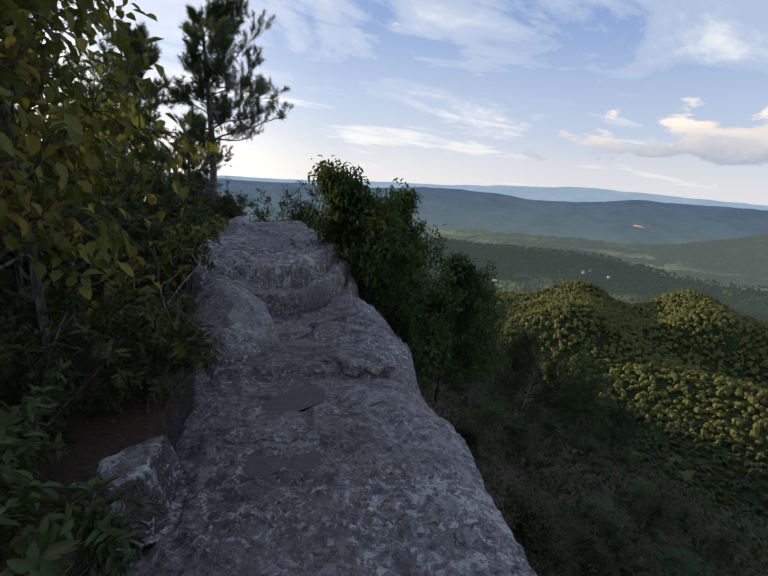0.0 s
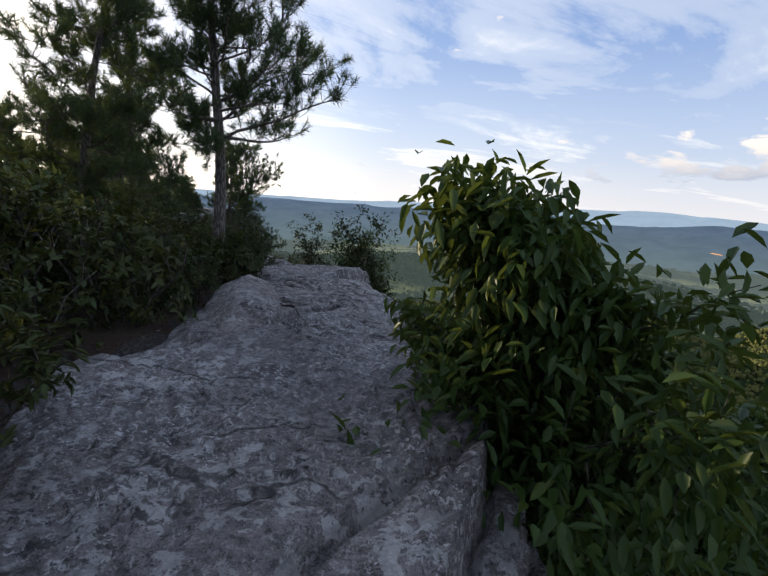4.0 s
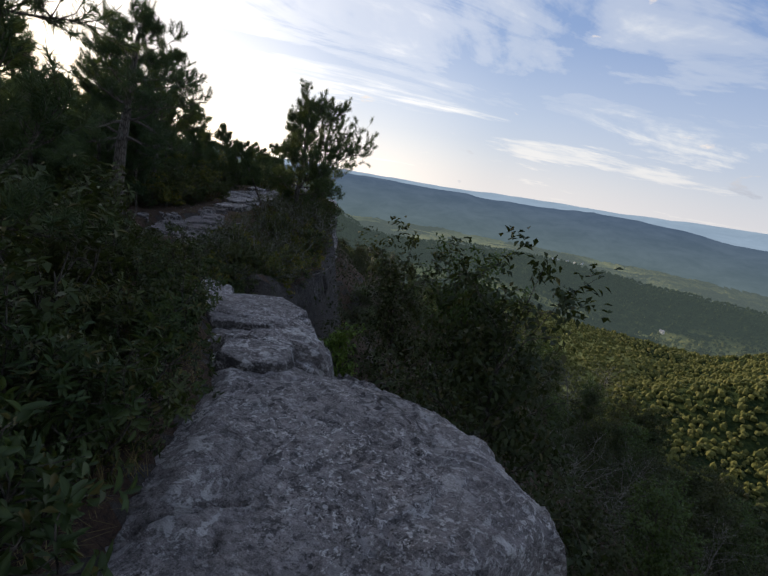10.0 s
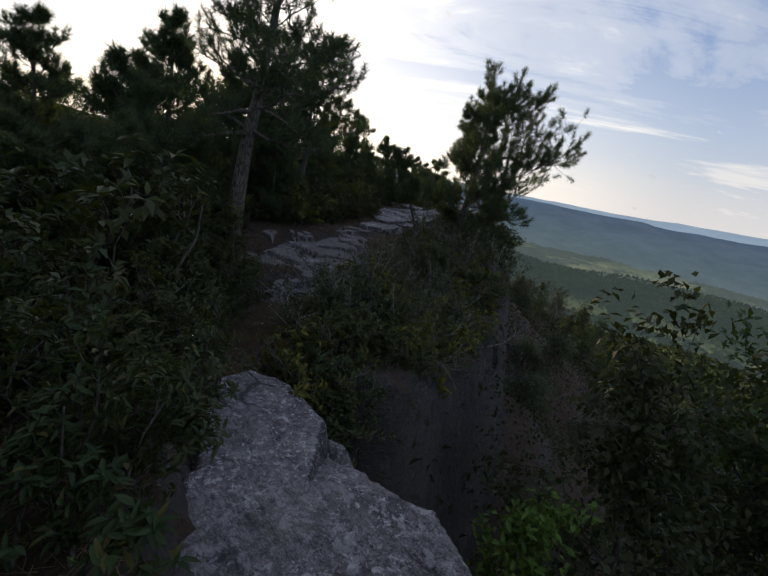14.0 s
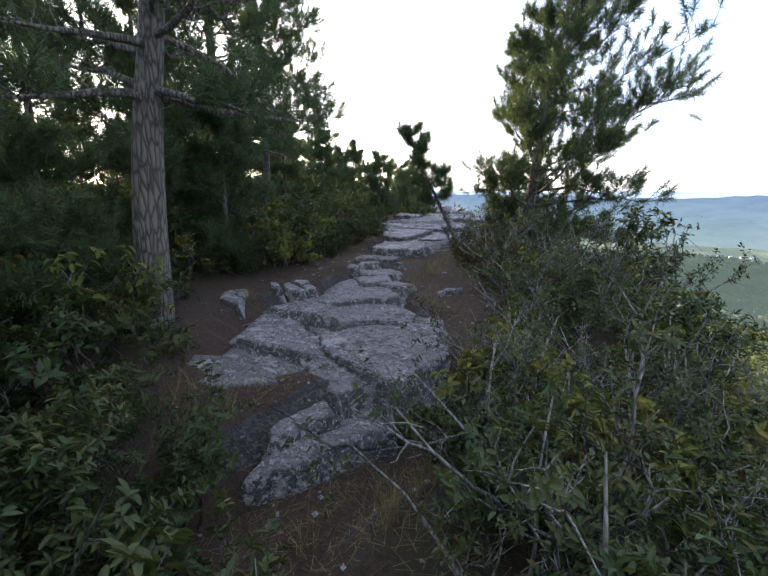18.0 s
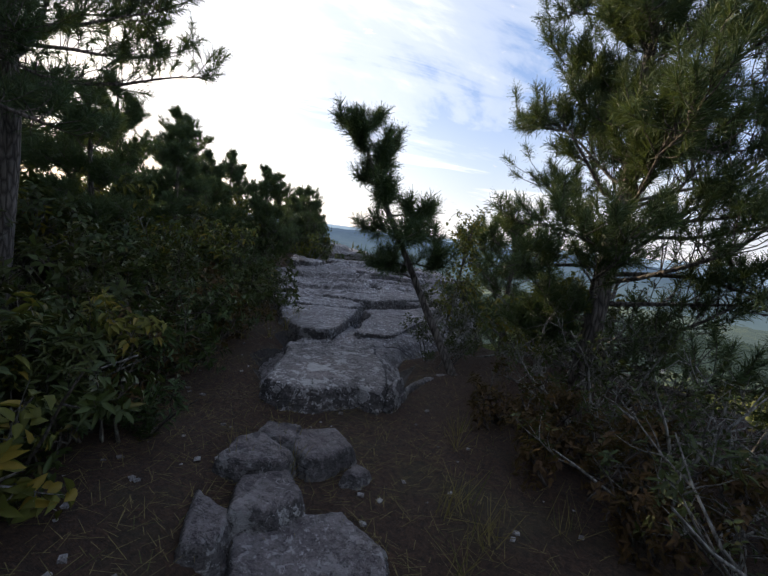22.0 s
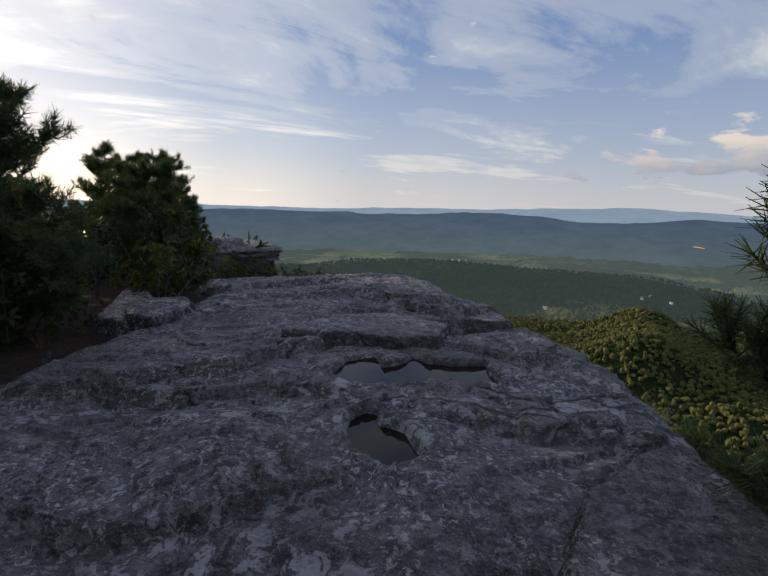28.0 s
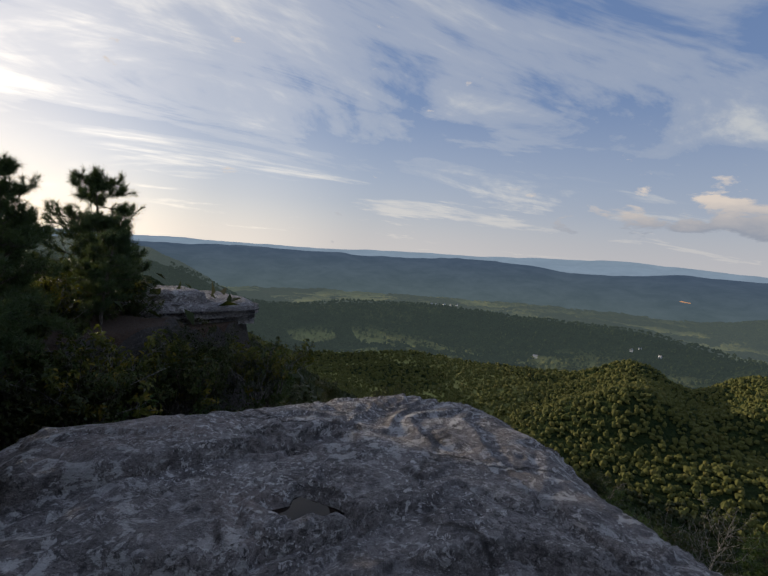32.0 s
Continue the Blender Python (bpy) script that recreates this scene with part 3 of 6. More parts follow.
# low steps where a bed breaks off: a line whose left hand lies lower, depth, reach
STEPS = [([(1.06, 0.35), (1.02, -0.01), (0.92, -0.54), (0.85, -0.88), (0.74, -1.11), (0.63, -1.28), (0.49, -1.30)], 0.17, 1.0), ([(0.10, -1.30), (-0.1, -1.39), (-0.22, -1.47), (-0.52, -1.5), (-0.89, -1.46)], 0.05, 0.5),
         ([(1.24, -0.2), (1.2, -0.6), (1.2, -1.2), (1.14, -1.85), (1.0, -2.12), (0.8, -2.33), (0.5, -2.45), (0, -2.55)], 0.15, 0.9), ([(2.4, -3.80), (2.16, -3.84), (1.98, -3.88), (1.72, -3.86), (1.48, -3.97), (1.12, -4.07)], 0.05, 0.8),
         ([(-1.0, 6.7), (-1.27, 6.70), (-1.45, 6.35), (-1.63, 6.05), (-1.61, 5.86)], 0.17, 0.7), ([(-3.45, 8.05), (-3.65, 8.12), (-3.95, 8.01), (-4.15, 7.84), (-4.44, 7.82), (-4.6, 7.56)], 0.08, 0.9),
         ([(-4.93, 8.3), (-5.01, 8.28), (-5.25, 8.23), (-5.48, 8.11), (-5.8, 8.0)], 0.07, 0.7), ([(-5.81, 9.7), (-6.12, 9.5), (-6.26, 9.34), (-6.57, 9.32)], 0.06, 0.6),
         ([(-14.41, 23.59), (-14.79, 23.18), (-15.14, 23.18), (-15.56, 22.7), (-15.9, 22.45), (-16.05, 22.12), (-16.5, 21.9), (-16.74, 21.67)], 0.06, 1.0), ([(-13.81, 24.24), (-14.35, 24.04), (-14.72, 24.44)], 0.07, 0.8),
         ([(-13.25, 21.36), (-13.51, 21.53), (-13.65, 21.5), (-13.73, 21.42), (-13.85, 21.46), (-14.07, 21.47)], 0.035, 0.5), ([(-15.48, 21.75), (-15.82, 21.8), (-16.11, 21.61), (-16.4, 21.56), (-16.77, 21.54), (-17.28, 21.37)], 0.05, 0.8),
         ([(-13.6, 24.2), (-13.94, 24.04), (-14.2, 23.92), (-14.54, 23.87), (-14.79, 23.83), (-14.94, 23.76), (-15.15, 23.8)], 0.09, 0.7), ([(-15.89, 25.0), (-16.28, 24.73), (-16.42, 24.53), (-16.69, 24.49)], 0.05, 0.7),
         ([(-14.48, 24.87), (-14.72, 24.88), (-15.06, 25.0), (-15.34, 24.86)], 0.05, 0.8), ([(-16.64, 25.88), (-17.07, 25.5), (-17.45, 25.16), (-17.87, 24.84), (-18.62, 25.0)], 0.06, 0.8),
         ([(-13.69, 19.97), (-13.97, 19.34), (-14.12, 18.61), (-14.46, 18.66), (-14.63, 18.12)], 0.10, 1.0), ([(-15.2, 20.6), (-15.7, 20.3), (-16.1, 20.35), (-16.8, 20.1)], 0.04, 0.7), ([(-13.2, 22.9), (-13.7, 22.75), (-14.1, 22.95)], 0.04, 0.6),
         ([(-10.3, 13.76), (-10.88, 13.34), (-11.12, 13.04), (-11.6, 12.9)], 0.06, 0.9), ([(-9.9, 12.55), (-10.4, 12.3), (-10.9, 12.35), (-11.5, 12.1)], 0.05, 0.8)]
# cracks in the rock: a line, half width, depth
CRACKS = [([(-0.42, 2.55), (-0.54, 2.12), (-0.75, 1.85), (-0.62, 1.57), (-0.5, 1.3)], 0.018, 0.05), ([(-1.7, 0.7), (-1.25, 1.35), (-1.0, 2.0), (-0.95, 2.5), (-0.75, 2.9)], 0.10, 0.26),
          ([(-2.7, 5.95), (-3.2, 5.5)], 0.02, 0.05), ([(-1.45, 6.1), (-1.79, 5.8), (-1.85, 5.5)], 0.015, 0.04), ([(-3.5, 7.95), (-3.9, 7.72), (-4.3, 7.55), (-4.9, 7.6)], 0.035, 0.10),
          ([(-4.35, 8.95), (-4.75, 8.3), (-5.2, 8.0), (-5.5, 8.1)], 0.03, 0.09), ([(0.2, -2.2), (0.9, -1.7), (1.5, -1.5)], 0.025, 0.07), ([(0.3, -0.9), (0.7, -0.2), (1.15, 0.3)], 0.04, 0.12),
          ([(0.5, -1.3), (1.0, -0.9), (1.35, -0.6)], 0.03, 0.10), ([(2.4, -4.1), (1.6, -3.9), (0.7, -3.6)], 0.012, 0.03), ([(-13.56, 18.02), (-13.73, 17.68), (-13.47, 17.17)], 0.10, 0.22),
          ([(-13.01, 21.31), (-13.64, 21.72), (-14.00, 21.85)], 0.02, 0.05), ([(-17.51, 21.58), (-16.97, 21.58), (-16.43, 21.31), (-16.16, 21.40)], 0.03, 0.06), ([(-14.71, 18.20), (-14.18, 18.97), (-13.91, 19.33), (-13.46, 19.87)], 0.05, 0.14),
          ([(-13.46, 19.87), (-13.01, 20.32), (-12.74, 20.86)], 0.06, 0.2), ([(-17.60, 23.02), (-16.61, 23.74), (-15.53, 23.74), (-14.27, 23.47)], 0.02, 0.035), ([(-14.90, 25.54), (-14.54, 24.91), (-13.91, 24.46)], 0.03, 0.07),
          ([(-9.35, 11.65), (-9.78, 11.39), (-10.20, 11.18)], 0.03, 0.10), ([(-9.69, 12.50), (-10.20, 12.07), (-10.63, 11.90)], 0.025, 0.08), ([(-9.86, 13.01), (-10.71, 12.75), (-11.56, 12.84)], 0.02, 0.05)]


def line_distance(x, y, line):
    d = np.full(x.shape, 1e9)
    for (ax, ay), (bx, by) in zip(line, line[1:]):
        ex, ey = bx - ax, by - ay
        t = np.clip(((x - ax) * ex + (y - ay) * ey) / (ex * ex + ey * ey), 0, 1)
        d = np.minimum(d, np.hypot(x - ax - t * ex, y - ay - t * ey))
    return d


def side_distance(x, y, line):
    """Distance to a line, positive on its left hand."""
    d, side = np.full(x.shape, 1e9), np.ones(x.shape)
    for (ax, ay), (bx, by) in zip(line, line[1:]):
        ex, ey = bx - ax, by - ay
        t = np.clip(((x - ax) * ex + (y - ay) * ey) / (ex * ex + ey * ey), 0, 1)
        k = np.hypot(x - ax - t * ex, y - ay - t * ey)
        side = np.where(k < d, np.sign(ex * (y - ay) - ey * (x - ax)), side)
        d = np.minimum(d, k)
    return d * side


def strata(x, y, step, tilt, seed, wave=0.6):
    """Thin beds that break off in low steps."""
    f = (x * tilt[0] + y * tilt[1]) + wave * fbm(x * 0.55, y * 0.55, 4, seed)
    k = f / step
    low = np.floor(k)
    return step * (low + smooth(0.92, 1.0, k - low)) - f


def rock_height(outline, tilt, step, seed, drop, rough):
    def height(x, y):
        wx, wy = x + 0.10 * fbm(x * 2.2, y * 2.2, 3, seed + 5), y + 0.10 * fbm(x * 2.2, y * 2.2, 3, seed + 9)
        sd = signed_distance(wx, wy, outline)
        cliff = signed_distance(wx, wy, LAND)
        z = ground_level(x, y) + 0.055 * fbm(x * 0.7, y * 0.7, 3, seed) + strata(x, y, step, tilt, seed + 20) * 0.55
        z = z + 0.2 * strata(x, y, 0.03, (tilt[1], -tilt[0]), seed + 50, 0.35)
        z = z + rough * (0.016 * fbm(x * 3.0, y * 3.0, 6, seed + 30, 0.58) + 0.45 * strata(x, y, 0.02, (tilt[0] * 0.6, tilt[1] * 0.6), seed + 61, 0.16)) - 0.014 * smooth(0.10, 0.0, np.abs(fbm(x * 1.7, y * 1.1, 4, seed + 33))) * smooth(-0.1, 0.25, fbm(x * 0.6, y * 0.6, 2, seed + 34))
        for hx, hy, a, b, turn, depth, _ in HOLLOWS:
            c, s = math.cos(radians(turn)), math.sin(radians(turn))
            near = (np.abs(x - hx) < 1.2) & (np.abs(y - hy) < 1.2)
            if not near.any():
                continue
            u, v = ((x - hx) * c + (y - hy) * s) / a, (-(x - hx) * s + (y - hy) * c) / b
            r = np.hypot(u, v) + 0.45 * fbm(x * 6, y * 6, 2, 3)
            z = z - depth * (1 - smooth(0.80, 1.02, r))
        for line, depth, reach in STEPS:
            mx, my = np.mean([p[0] for p in line]), np.mean([p[1] for p in line])
            sel = (np.abs(x - mx) < 2.6) & (np.abs(y - my) < 2.6)
            if sel.any():
                qx, qy = x[sel], y[sel]
                sd_ = side_distance(qx + 0.05 * fbm(qx * 5, qy * 5, 3, 81), qy + 0.05 * fbm(qx * 5, qy * 5, 3, 82), line)
                z[sel] += -0.6 * depth * np.exp(-(((sd_ - 0.035) / 0.025) ** 2)) - 1.3 * depth * smooth(-0.004, 0.028, sd_) * (1 - smooth(0.05, reach, sd_)) + 0.35 * depth * smooth(-0.5, 0.0, sd_) * (sd_ < 0.0)
        for outline_, depth, _ in POOLS:
            sel = (np.abs(x - outline_[0][0]) < 1.8) & (np.abs(y - outline_[0][1]) < 1.8)
            if sel.any():
                qx, qy = x[sel], y[sel]
                sd_ = signed_distance(qx + 0.03 * fbm(qx * 9, qy * 9, 2, 83), qy + 0.03 * fbm(qx * 9, qy * 9, 2, 84), outline_)
                z[sel] -= depth * (0.8 * smooth(-0.03, 0.045, sd_) + 0.2 * smooth(0.04, 0.2, sd_))
        for line, half, depth in CRACKS:
            x0, y0 = line[len(line) // 2]
            if not ((np.abs(x - x0) < 2) & (np.abs(y - y0) < 2)).any():
                continue
            z = z - depth * (1 - smooth(0.35, 1.0, (line_distance(wx, wy, line) + 0.010 * fbm(x * 9, y * 9, 2, 7)) / (half * 1.6)))
        # rounded shoulders, then the wall under the edge with its beds
        z = z - 0.10 * (1 - smooth(0.0, 0.32, sd)) ** 2
        out = np.maximum(-sd, 0)
        over = out * smooth(0.35, -0.4, cliff)
        bedded = np.maximum(np.floor(over * 9 + fbm(x * 1.2, y * 1.2, 2, 44)), 0) / 9
        z = z - np.minimum(over * 5 + bedded * 12, drop) - np.minimum(out * 1.2, 0.45) * smooth(0.2, 0.6, cliff)
        return z
    return height


def rock_shift(x, y, z):
    """Roughens the wall sideways."""
    k = smooth(-0.4, -1.2, z - ground_level(x, y))
    return x + 0.25 * k * fbm(z * 2.5 + y, z * 1.3 + x, 3, 70), y + 0.25 * k * fbm(z * 2.5 + x, z * 1.3 - y, 3, 71)


def rock_bed(name, outline, res, tilt, step, seed, label, drop=3.2, margin=0.55, rough=1.0, tread=()):
    xs = [p[0] for p in outline]
    ys = [p[1] for p in outline]
    h = rock_height(outline, tilt, step, seed, drop, rough)
    me = grid_mesh(np.arange(min(xs) - margin, max(xs) + margin, res), np.arange(min(ys) - margin, max(ys) + margin, res), h,
                   lambda x, y: signed_distance(x, y, outline) > -margin + 0.1, rock_shift)
    solid(name, me, ROCK_WORN if rough < 0.5 else ROCK, None, label, "rock", "structure")
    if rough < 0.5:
        crusted_shaded_sides(me)
    elif tread:
        # ragged line of trodden, darker rock where people walk
        me.materials.append(ROCK_WORN)
        mid = np.zeros(len(me.polygons) * 3, np.float32)
        me.polygons.foreach_get("center", mid)
        mid = mid.reshape(-1, 3)
        away = line_distance(mid[:, 0], mid[:, 1], tread) + 0.30 * fbm(mid[:, 0] * 2.0, mid[:, 1] * 2.0, 5, 91)
        scatter = np.random.default_rng(seed).uniform(-0.20, 0.20, len(away))
        me.polygons.foreach_set("material_index", (away + scatter < 0.62).astype(np.int32))
    return h


TOP_A = rock_bed("rock_ledge_1", ROCK_A, 0.028, (0.085, 0.05), 0.07, 1, "grey lichen-spotted sandstone ledge along the cliff edge", tread=[(2.2, -9), (1.75, -6), (1.45, -4.6), (1.2, -3.2), (0.7, -1.8)])
rock_bed("rock_ledge_2", ROCK_B, 0.03, (-0.05, 0.04), 0.035, 2, "worn flat sandstone terrace with soil round it", 0.8, rough=0.4)
TOP_C = rock_bed("rock_ledge_3", ROCK_C, 0.028, (-0.05, 0.09), 0.07, 3, "broad bare sandstone slab above the valley")


def soil_height(x, y):
    cliff = signed_distance(x, y, LAND)
    bare = np.maximum(np.maximum(signed_distance(x, y, ROCK_A), signed_distance(x, y, ROCK_C)), signed_distance(x, y, ROCK_E))
    z = ground_level(x, y) - 0.03 - 0.23 * smooth(-0.10, 0.16, signed_distance(x, y, ROCK_B)) + 0.10 * fbm(x * 0.7, y * 0.7, 4, 11) + 0.02 * fbm(x * 6, y * 6, 3, 12)
    z = z + 0.035 * np.clip(-bare - 0.5, 0, 40)
    z = z - 0.34 * smooth(-0.12, 0.22, bare)
    gully = line_distance(x, y, [(-6.4, 9.2), (-7.2, 9.4), (-7.9, 9.8), (-8.6, 10.4)])
    z = z + 0.28 * smooth(0.35, 1.0, gully) * smooth(2.6, 1.2, gully)
    z = z - 0.42 * smooth(0.75, 0.25, line_distance(x, y, [(-9.75, 10.7), (-9.85, 11.4), (-9.75, 12.5)]))
    out = np.maximum(0.55 * smooth(-0.9, -0.2, bare) - cliff, 0)
    wall = np.minimum(out * 4.5, 3.3)
    far = np.maximum(out - 0.7, 0)
    z = z + 0.25 * fbm(x * 1.1, y * 1.1, 3, 15) * smooth(0.1, 0.6, out)
    return z - wall * smooth(0.0, 0.25, out) - 0.62 * far - 0.5 * smooth(0, 3, far) + 0.9 * fbm(x * 0.16, y * 0.16, 3, 13) * smooth(2, 9, out)


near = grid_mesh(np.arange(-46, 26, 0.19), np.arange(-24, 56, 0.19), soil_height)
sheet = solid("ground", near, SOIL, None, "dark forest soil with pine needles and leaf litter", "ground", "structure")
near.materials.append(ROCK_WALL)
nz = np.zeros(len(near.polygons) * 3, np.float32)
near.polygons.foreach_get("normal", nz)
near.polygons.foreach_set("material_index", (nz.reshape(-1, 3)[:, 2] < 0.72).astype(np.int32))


# ---- the dark wall of the promontory under the terrace ----
def cliff_wall(line, depth, seed):
    """An upright rock wall along a line, cut by beds and joints, with a lip that runs back under the soil."""
    line = np.array(line, float)
    run = np.concatenate([[0], np.cumsum(np.hypot(*np.diff(line, axis=0).T))])
    u = np.arange(0, run[-1], 0.07)
    v = np.concatenate([np.linspace(-0.9, 0, 8), np.arange(0.07, depth, 0.07)])
    x, y = np.interp(u, run, line[:, 0]), np.interp(u, run, line[:, 1])
    tx, ty = np.gradient(x), np.gradient(y)
    k = np.hypot(tx, ty)
    ox, oy = ty / k, -tx / k
    gu, gv = np.meshgrid(u, v)
    joint = np.abs(fbm(gu * 0.9, gv * 0.12, 4, seed))
    bed = fbm(gu * 0.25 + 5, gv * 2.6, 5, seed + 4, 0.6)
    push = 0.30 * fbm(gu * 0.45, gv * 0.3, 3, seed + 8) - 0.28 * smooth(0.12, 0.0, joint) + 0.16 * bed + 0.05 * fbm(gu * 4, gv * 4, 3, seed + 12) + 0.05 * gv
    push = np.where(gv < 0, gv + push[7][None], push)
    top = ground_level(x, y) - 0.03
    pz = top[None] - np.maximum(gv, 0) - 0.12 * smooth(-0.5, 0.0, gv) + 0.04 * fbm(gu * 2, gv * 2, 3, seed + 15)
    px, py = x[None] + ox[None] * push, y[None] + oy[None] * push
    n, m = gu.shape
    idx = np.arange(n * m).reshape(n, m)
    f = np.stack([idx[:-1, :-1], idx[1:, :-1], idx[1:, 1:], idx[:-1, 1:]], -1).reshape(-1, 4)
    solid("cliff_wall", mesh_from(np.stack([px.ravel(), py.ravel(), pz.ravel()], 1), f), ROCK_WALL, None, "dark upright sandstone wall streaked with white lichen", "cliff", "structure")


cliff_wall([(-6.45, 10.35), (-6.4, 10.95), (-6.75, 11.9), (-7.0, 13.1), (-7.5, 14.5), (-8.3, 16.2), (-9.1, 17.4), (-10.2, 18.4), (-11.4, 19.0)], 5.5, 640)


# ---- the mountainside and the valley out to the horizon ----
def ridge(x, y, cx, cy, turn, length, width, high):
    c, s = math.cos(radians(turn)), math.sin(radians(turn))
    u, v = (x - cx) * c + (y - cy) * s, -(x - cx) * s + (y - cy) * c
    v = v + 60 * fbm(u * 0.004, u * 0.002 + 3, 3, 21)
    return high * np.exp(-((v / width) ** 2)) * smooth(1.0, 0.55, np.abs(u) / length)


def valley_height(x, y):
    r = np.hypot(x, y)
    side = x * 0.80 + y * 0.60  # distance downhill, away from the ridge
    slope = -7 - 0.60 * np.clip(side + 4, 0, 900)
    z = np.where(side > -4, slope, -7 + 0.06 * np.minimum(-side, 150))
    along = -0.60 * x + 0.80 * y
    # the 20 m rise on the west side is added, unseen, to block the sun
    z = z - 0.11 * np.clip(along - 42, 0, 900) + 20 * smooth(70, 200, -side)
    z = -308 + np.log1p(np.exp(np.clip((z + 308) / 22, -30, 30))) * 22
    k = smooth(150, 900, r)
    z = z + k * (26 * fbm(x * 0.0016, y * 0.0016, 5, 22) + 10 * fbm(x * 0.008, y * 0.008, 3, 26))
    # wooded spurs and knolls below
    z = z + ridge(x, y, 385, 925, 68, 300, 95, 74) + ridge(x, y, 630, 930, 58, 280, 95, 72) + ridge(x, y, 375, 650, -40, 330, 130, 42) + ridge(x, y, 930, 900, 40, 420, 150, 62)
    z = z + ridge(x, y, 150, 1800, -6, 1000, 230, 62) + ridge(x, y, -900, 1700, -25, 600, 200, 50) + 185 * np.exp(-((x - 1960) ** 2 + (y - 2060) ** 2) / 480.0**2) + ridge(x, y, 2300, 1700, -35, 600, 300, 90) + ridge(x, y, 1500, 1300, 30, 600, 200, 60)
    return z + 1.6 * fbm(x * 0.09, y * 0.09, 2, 24) * k


ang = np.radians(np.concatenate([np.arange(-120, -75, 3.0), np.arange(-75, 100, 0.32), np.arange(100, 240, 4.0)]))
rad = np.concatenate([np.geomspace(18, 700, 90), np.geomspace(708, 3300, 230), np.geomspace(3380, 4900, 12)])
gr, ga = np.meshgrid(rad, ang)
vx, vy = gr * np.sin(ga) - 8, gr * np.cos(ga) + 10
vz = valley_height(vx, vy) - 5 * smooth(70, 20, gr) - 2
vz = vz + np.random.default_rng(8).uniform(-1, 1, vz.shape) * 5.5 * smooth(500, 1200, gr) * smooth(-322, -296, vz)
n_, m_ = gr.shape
idx = np.arange(n_ * m_).reshape(n_, m_)
quads = np.stack([idx[:-1, :-1], idx[:-1, 1:], idx[1:, 1:], idx[1:, :-1]], -1).reshape(-1, 4)
allv = np.stack([vx.ravel(), vy.ravel(), vz.ravel()], 1)
mean_r = gr.ravel()[quads].mean(1)
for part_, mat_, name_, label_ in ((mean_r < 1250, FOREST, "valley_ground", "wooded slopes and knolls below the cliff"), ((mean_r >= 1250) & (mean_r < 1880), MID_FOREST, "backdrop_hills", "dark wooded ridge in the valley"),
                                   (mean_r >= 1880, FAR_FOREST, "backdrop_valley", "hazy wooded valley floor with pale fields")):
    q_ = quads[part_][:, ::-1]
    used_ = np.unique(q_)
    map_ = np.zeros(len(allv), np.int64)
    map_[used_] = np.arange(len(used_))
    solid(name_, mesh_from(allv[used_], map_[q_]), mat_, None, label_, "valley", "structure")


def skyline(name, dist, mat, base, rise, seed, label, droop=0.0):
    """A long mountain ridge as a solid wedge."""
    a = np.radians(np.arange(-130, 130, 0.25))
    u = np.degrees(a)
    top = base + rise * (fbm(u * 0.045, u * 0 + 3, 6, seed, 0.55)) - droop * smooth(20, 75, u) * dist
    rows = []
    for k, (dd, zz) in enumerate(((0.72, -330.0), (0.84, None), (0.93, None), (1.0, None), (1.03, -330.0))):
        d = dist * dd
        if zz is None:
            t = (dd - 0.72) / 0.28
            z = -330 + (top + 330) * (t ** 0.8) + (1 - t) * 40 * fbm(u * 0.5, u * 0 + k, 4, seed + 9)
        else:
            z = np.full(a.shape, zz)
        rows.append(np.stack([d * np.sin(a), d * np.cos(a), z], 1))
    v = np.concatenate(rows)
    m = len(a)
    i = np.arange(m - 1)
    f = np.concatenate([np.stack([k * m + i, (k + 1) * m + i, (k + 1) * m + i + 1, k * m + i + 1], 1) for k in range(4)])
    solid(name, mesh_from(v, f[:, ::-1]), mat, None, label, "mountain ridge", "structure")


# evening haze is painted as the ridges' own glowing colour
skyline("backdrop_ridge_1", 3900, haze_material("near_ridge_haze", (0.080, 0.122, 0.188), 1.0, (0.112, 0.158, 0.176)), -62, 90, 61, "long blue wooded mountain ridge across the valley", 0.03)
skyline("backdrop_ridge_2", 4650, haze_material("far_ridge_haze", (0.30, 0.40, 0.52), 1.0, (0.34, 0.43, 0.53)), -18, 70, 62, "pale blue farthest mountain ridge", 0.01)


# ---- farm houses and a sunlit field far off in the valley ----
def farm_house(x, y, size, turn):
    z = float(valley_height(np.array([[x]]), np.array([[y]]))[0, 0]) + 1
    root = tagged(new("farm_house"), "small white farm house far off in the valley", "house", "houses in the valley")
    bm = bmesh.new()
    bmesh.ops.create_cube(bm, size=1.0, matrix=Matrix.Diagonal((size, size * 0.7, size * 0.6, 1)))
    wall = bpy.data.meshes.new("wall")
    bm.to_mesh(wall)
    bm.free()
    solid("wall", wall, WHITE_PAINT, root)
    a, b, h = size * 0.55, size * 0.4, size * 0.3
    roof = mesh_from([(-a, -b, h), (a, -b, h), (a, 0, h * 2), (-a, 0, h * 2), (-a, b, h), (a, b, h)], [(0, 1, 2, 3), (3, 2, 5, 4)], False)
    solid("roof", roof, ROOF_TIN, root)
    root.matrix_basis = pose(x, y, z + size * 0.3, 0, 0, turn)


def plain_material(name, color, rough):
    m, n = material(name)
    p = n.add("ShaderNodeNewGeometry").outputs["Position"]
    finish(n, n.mix(n.noise(p, 0.5, 3), color, tuple(v * 0.85 for v in color)), rough)
    return m


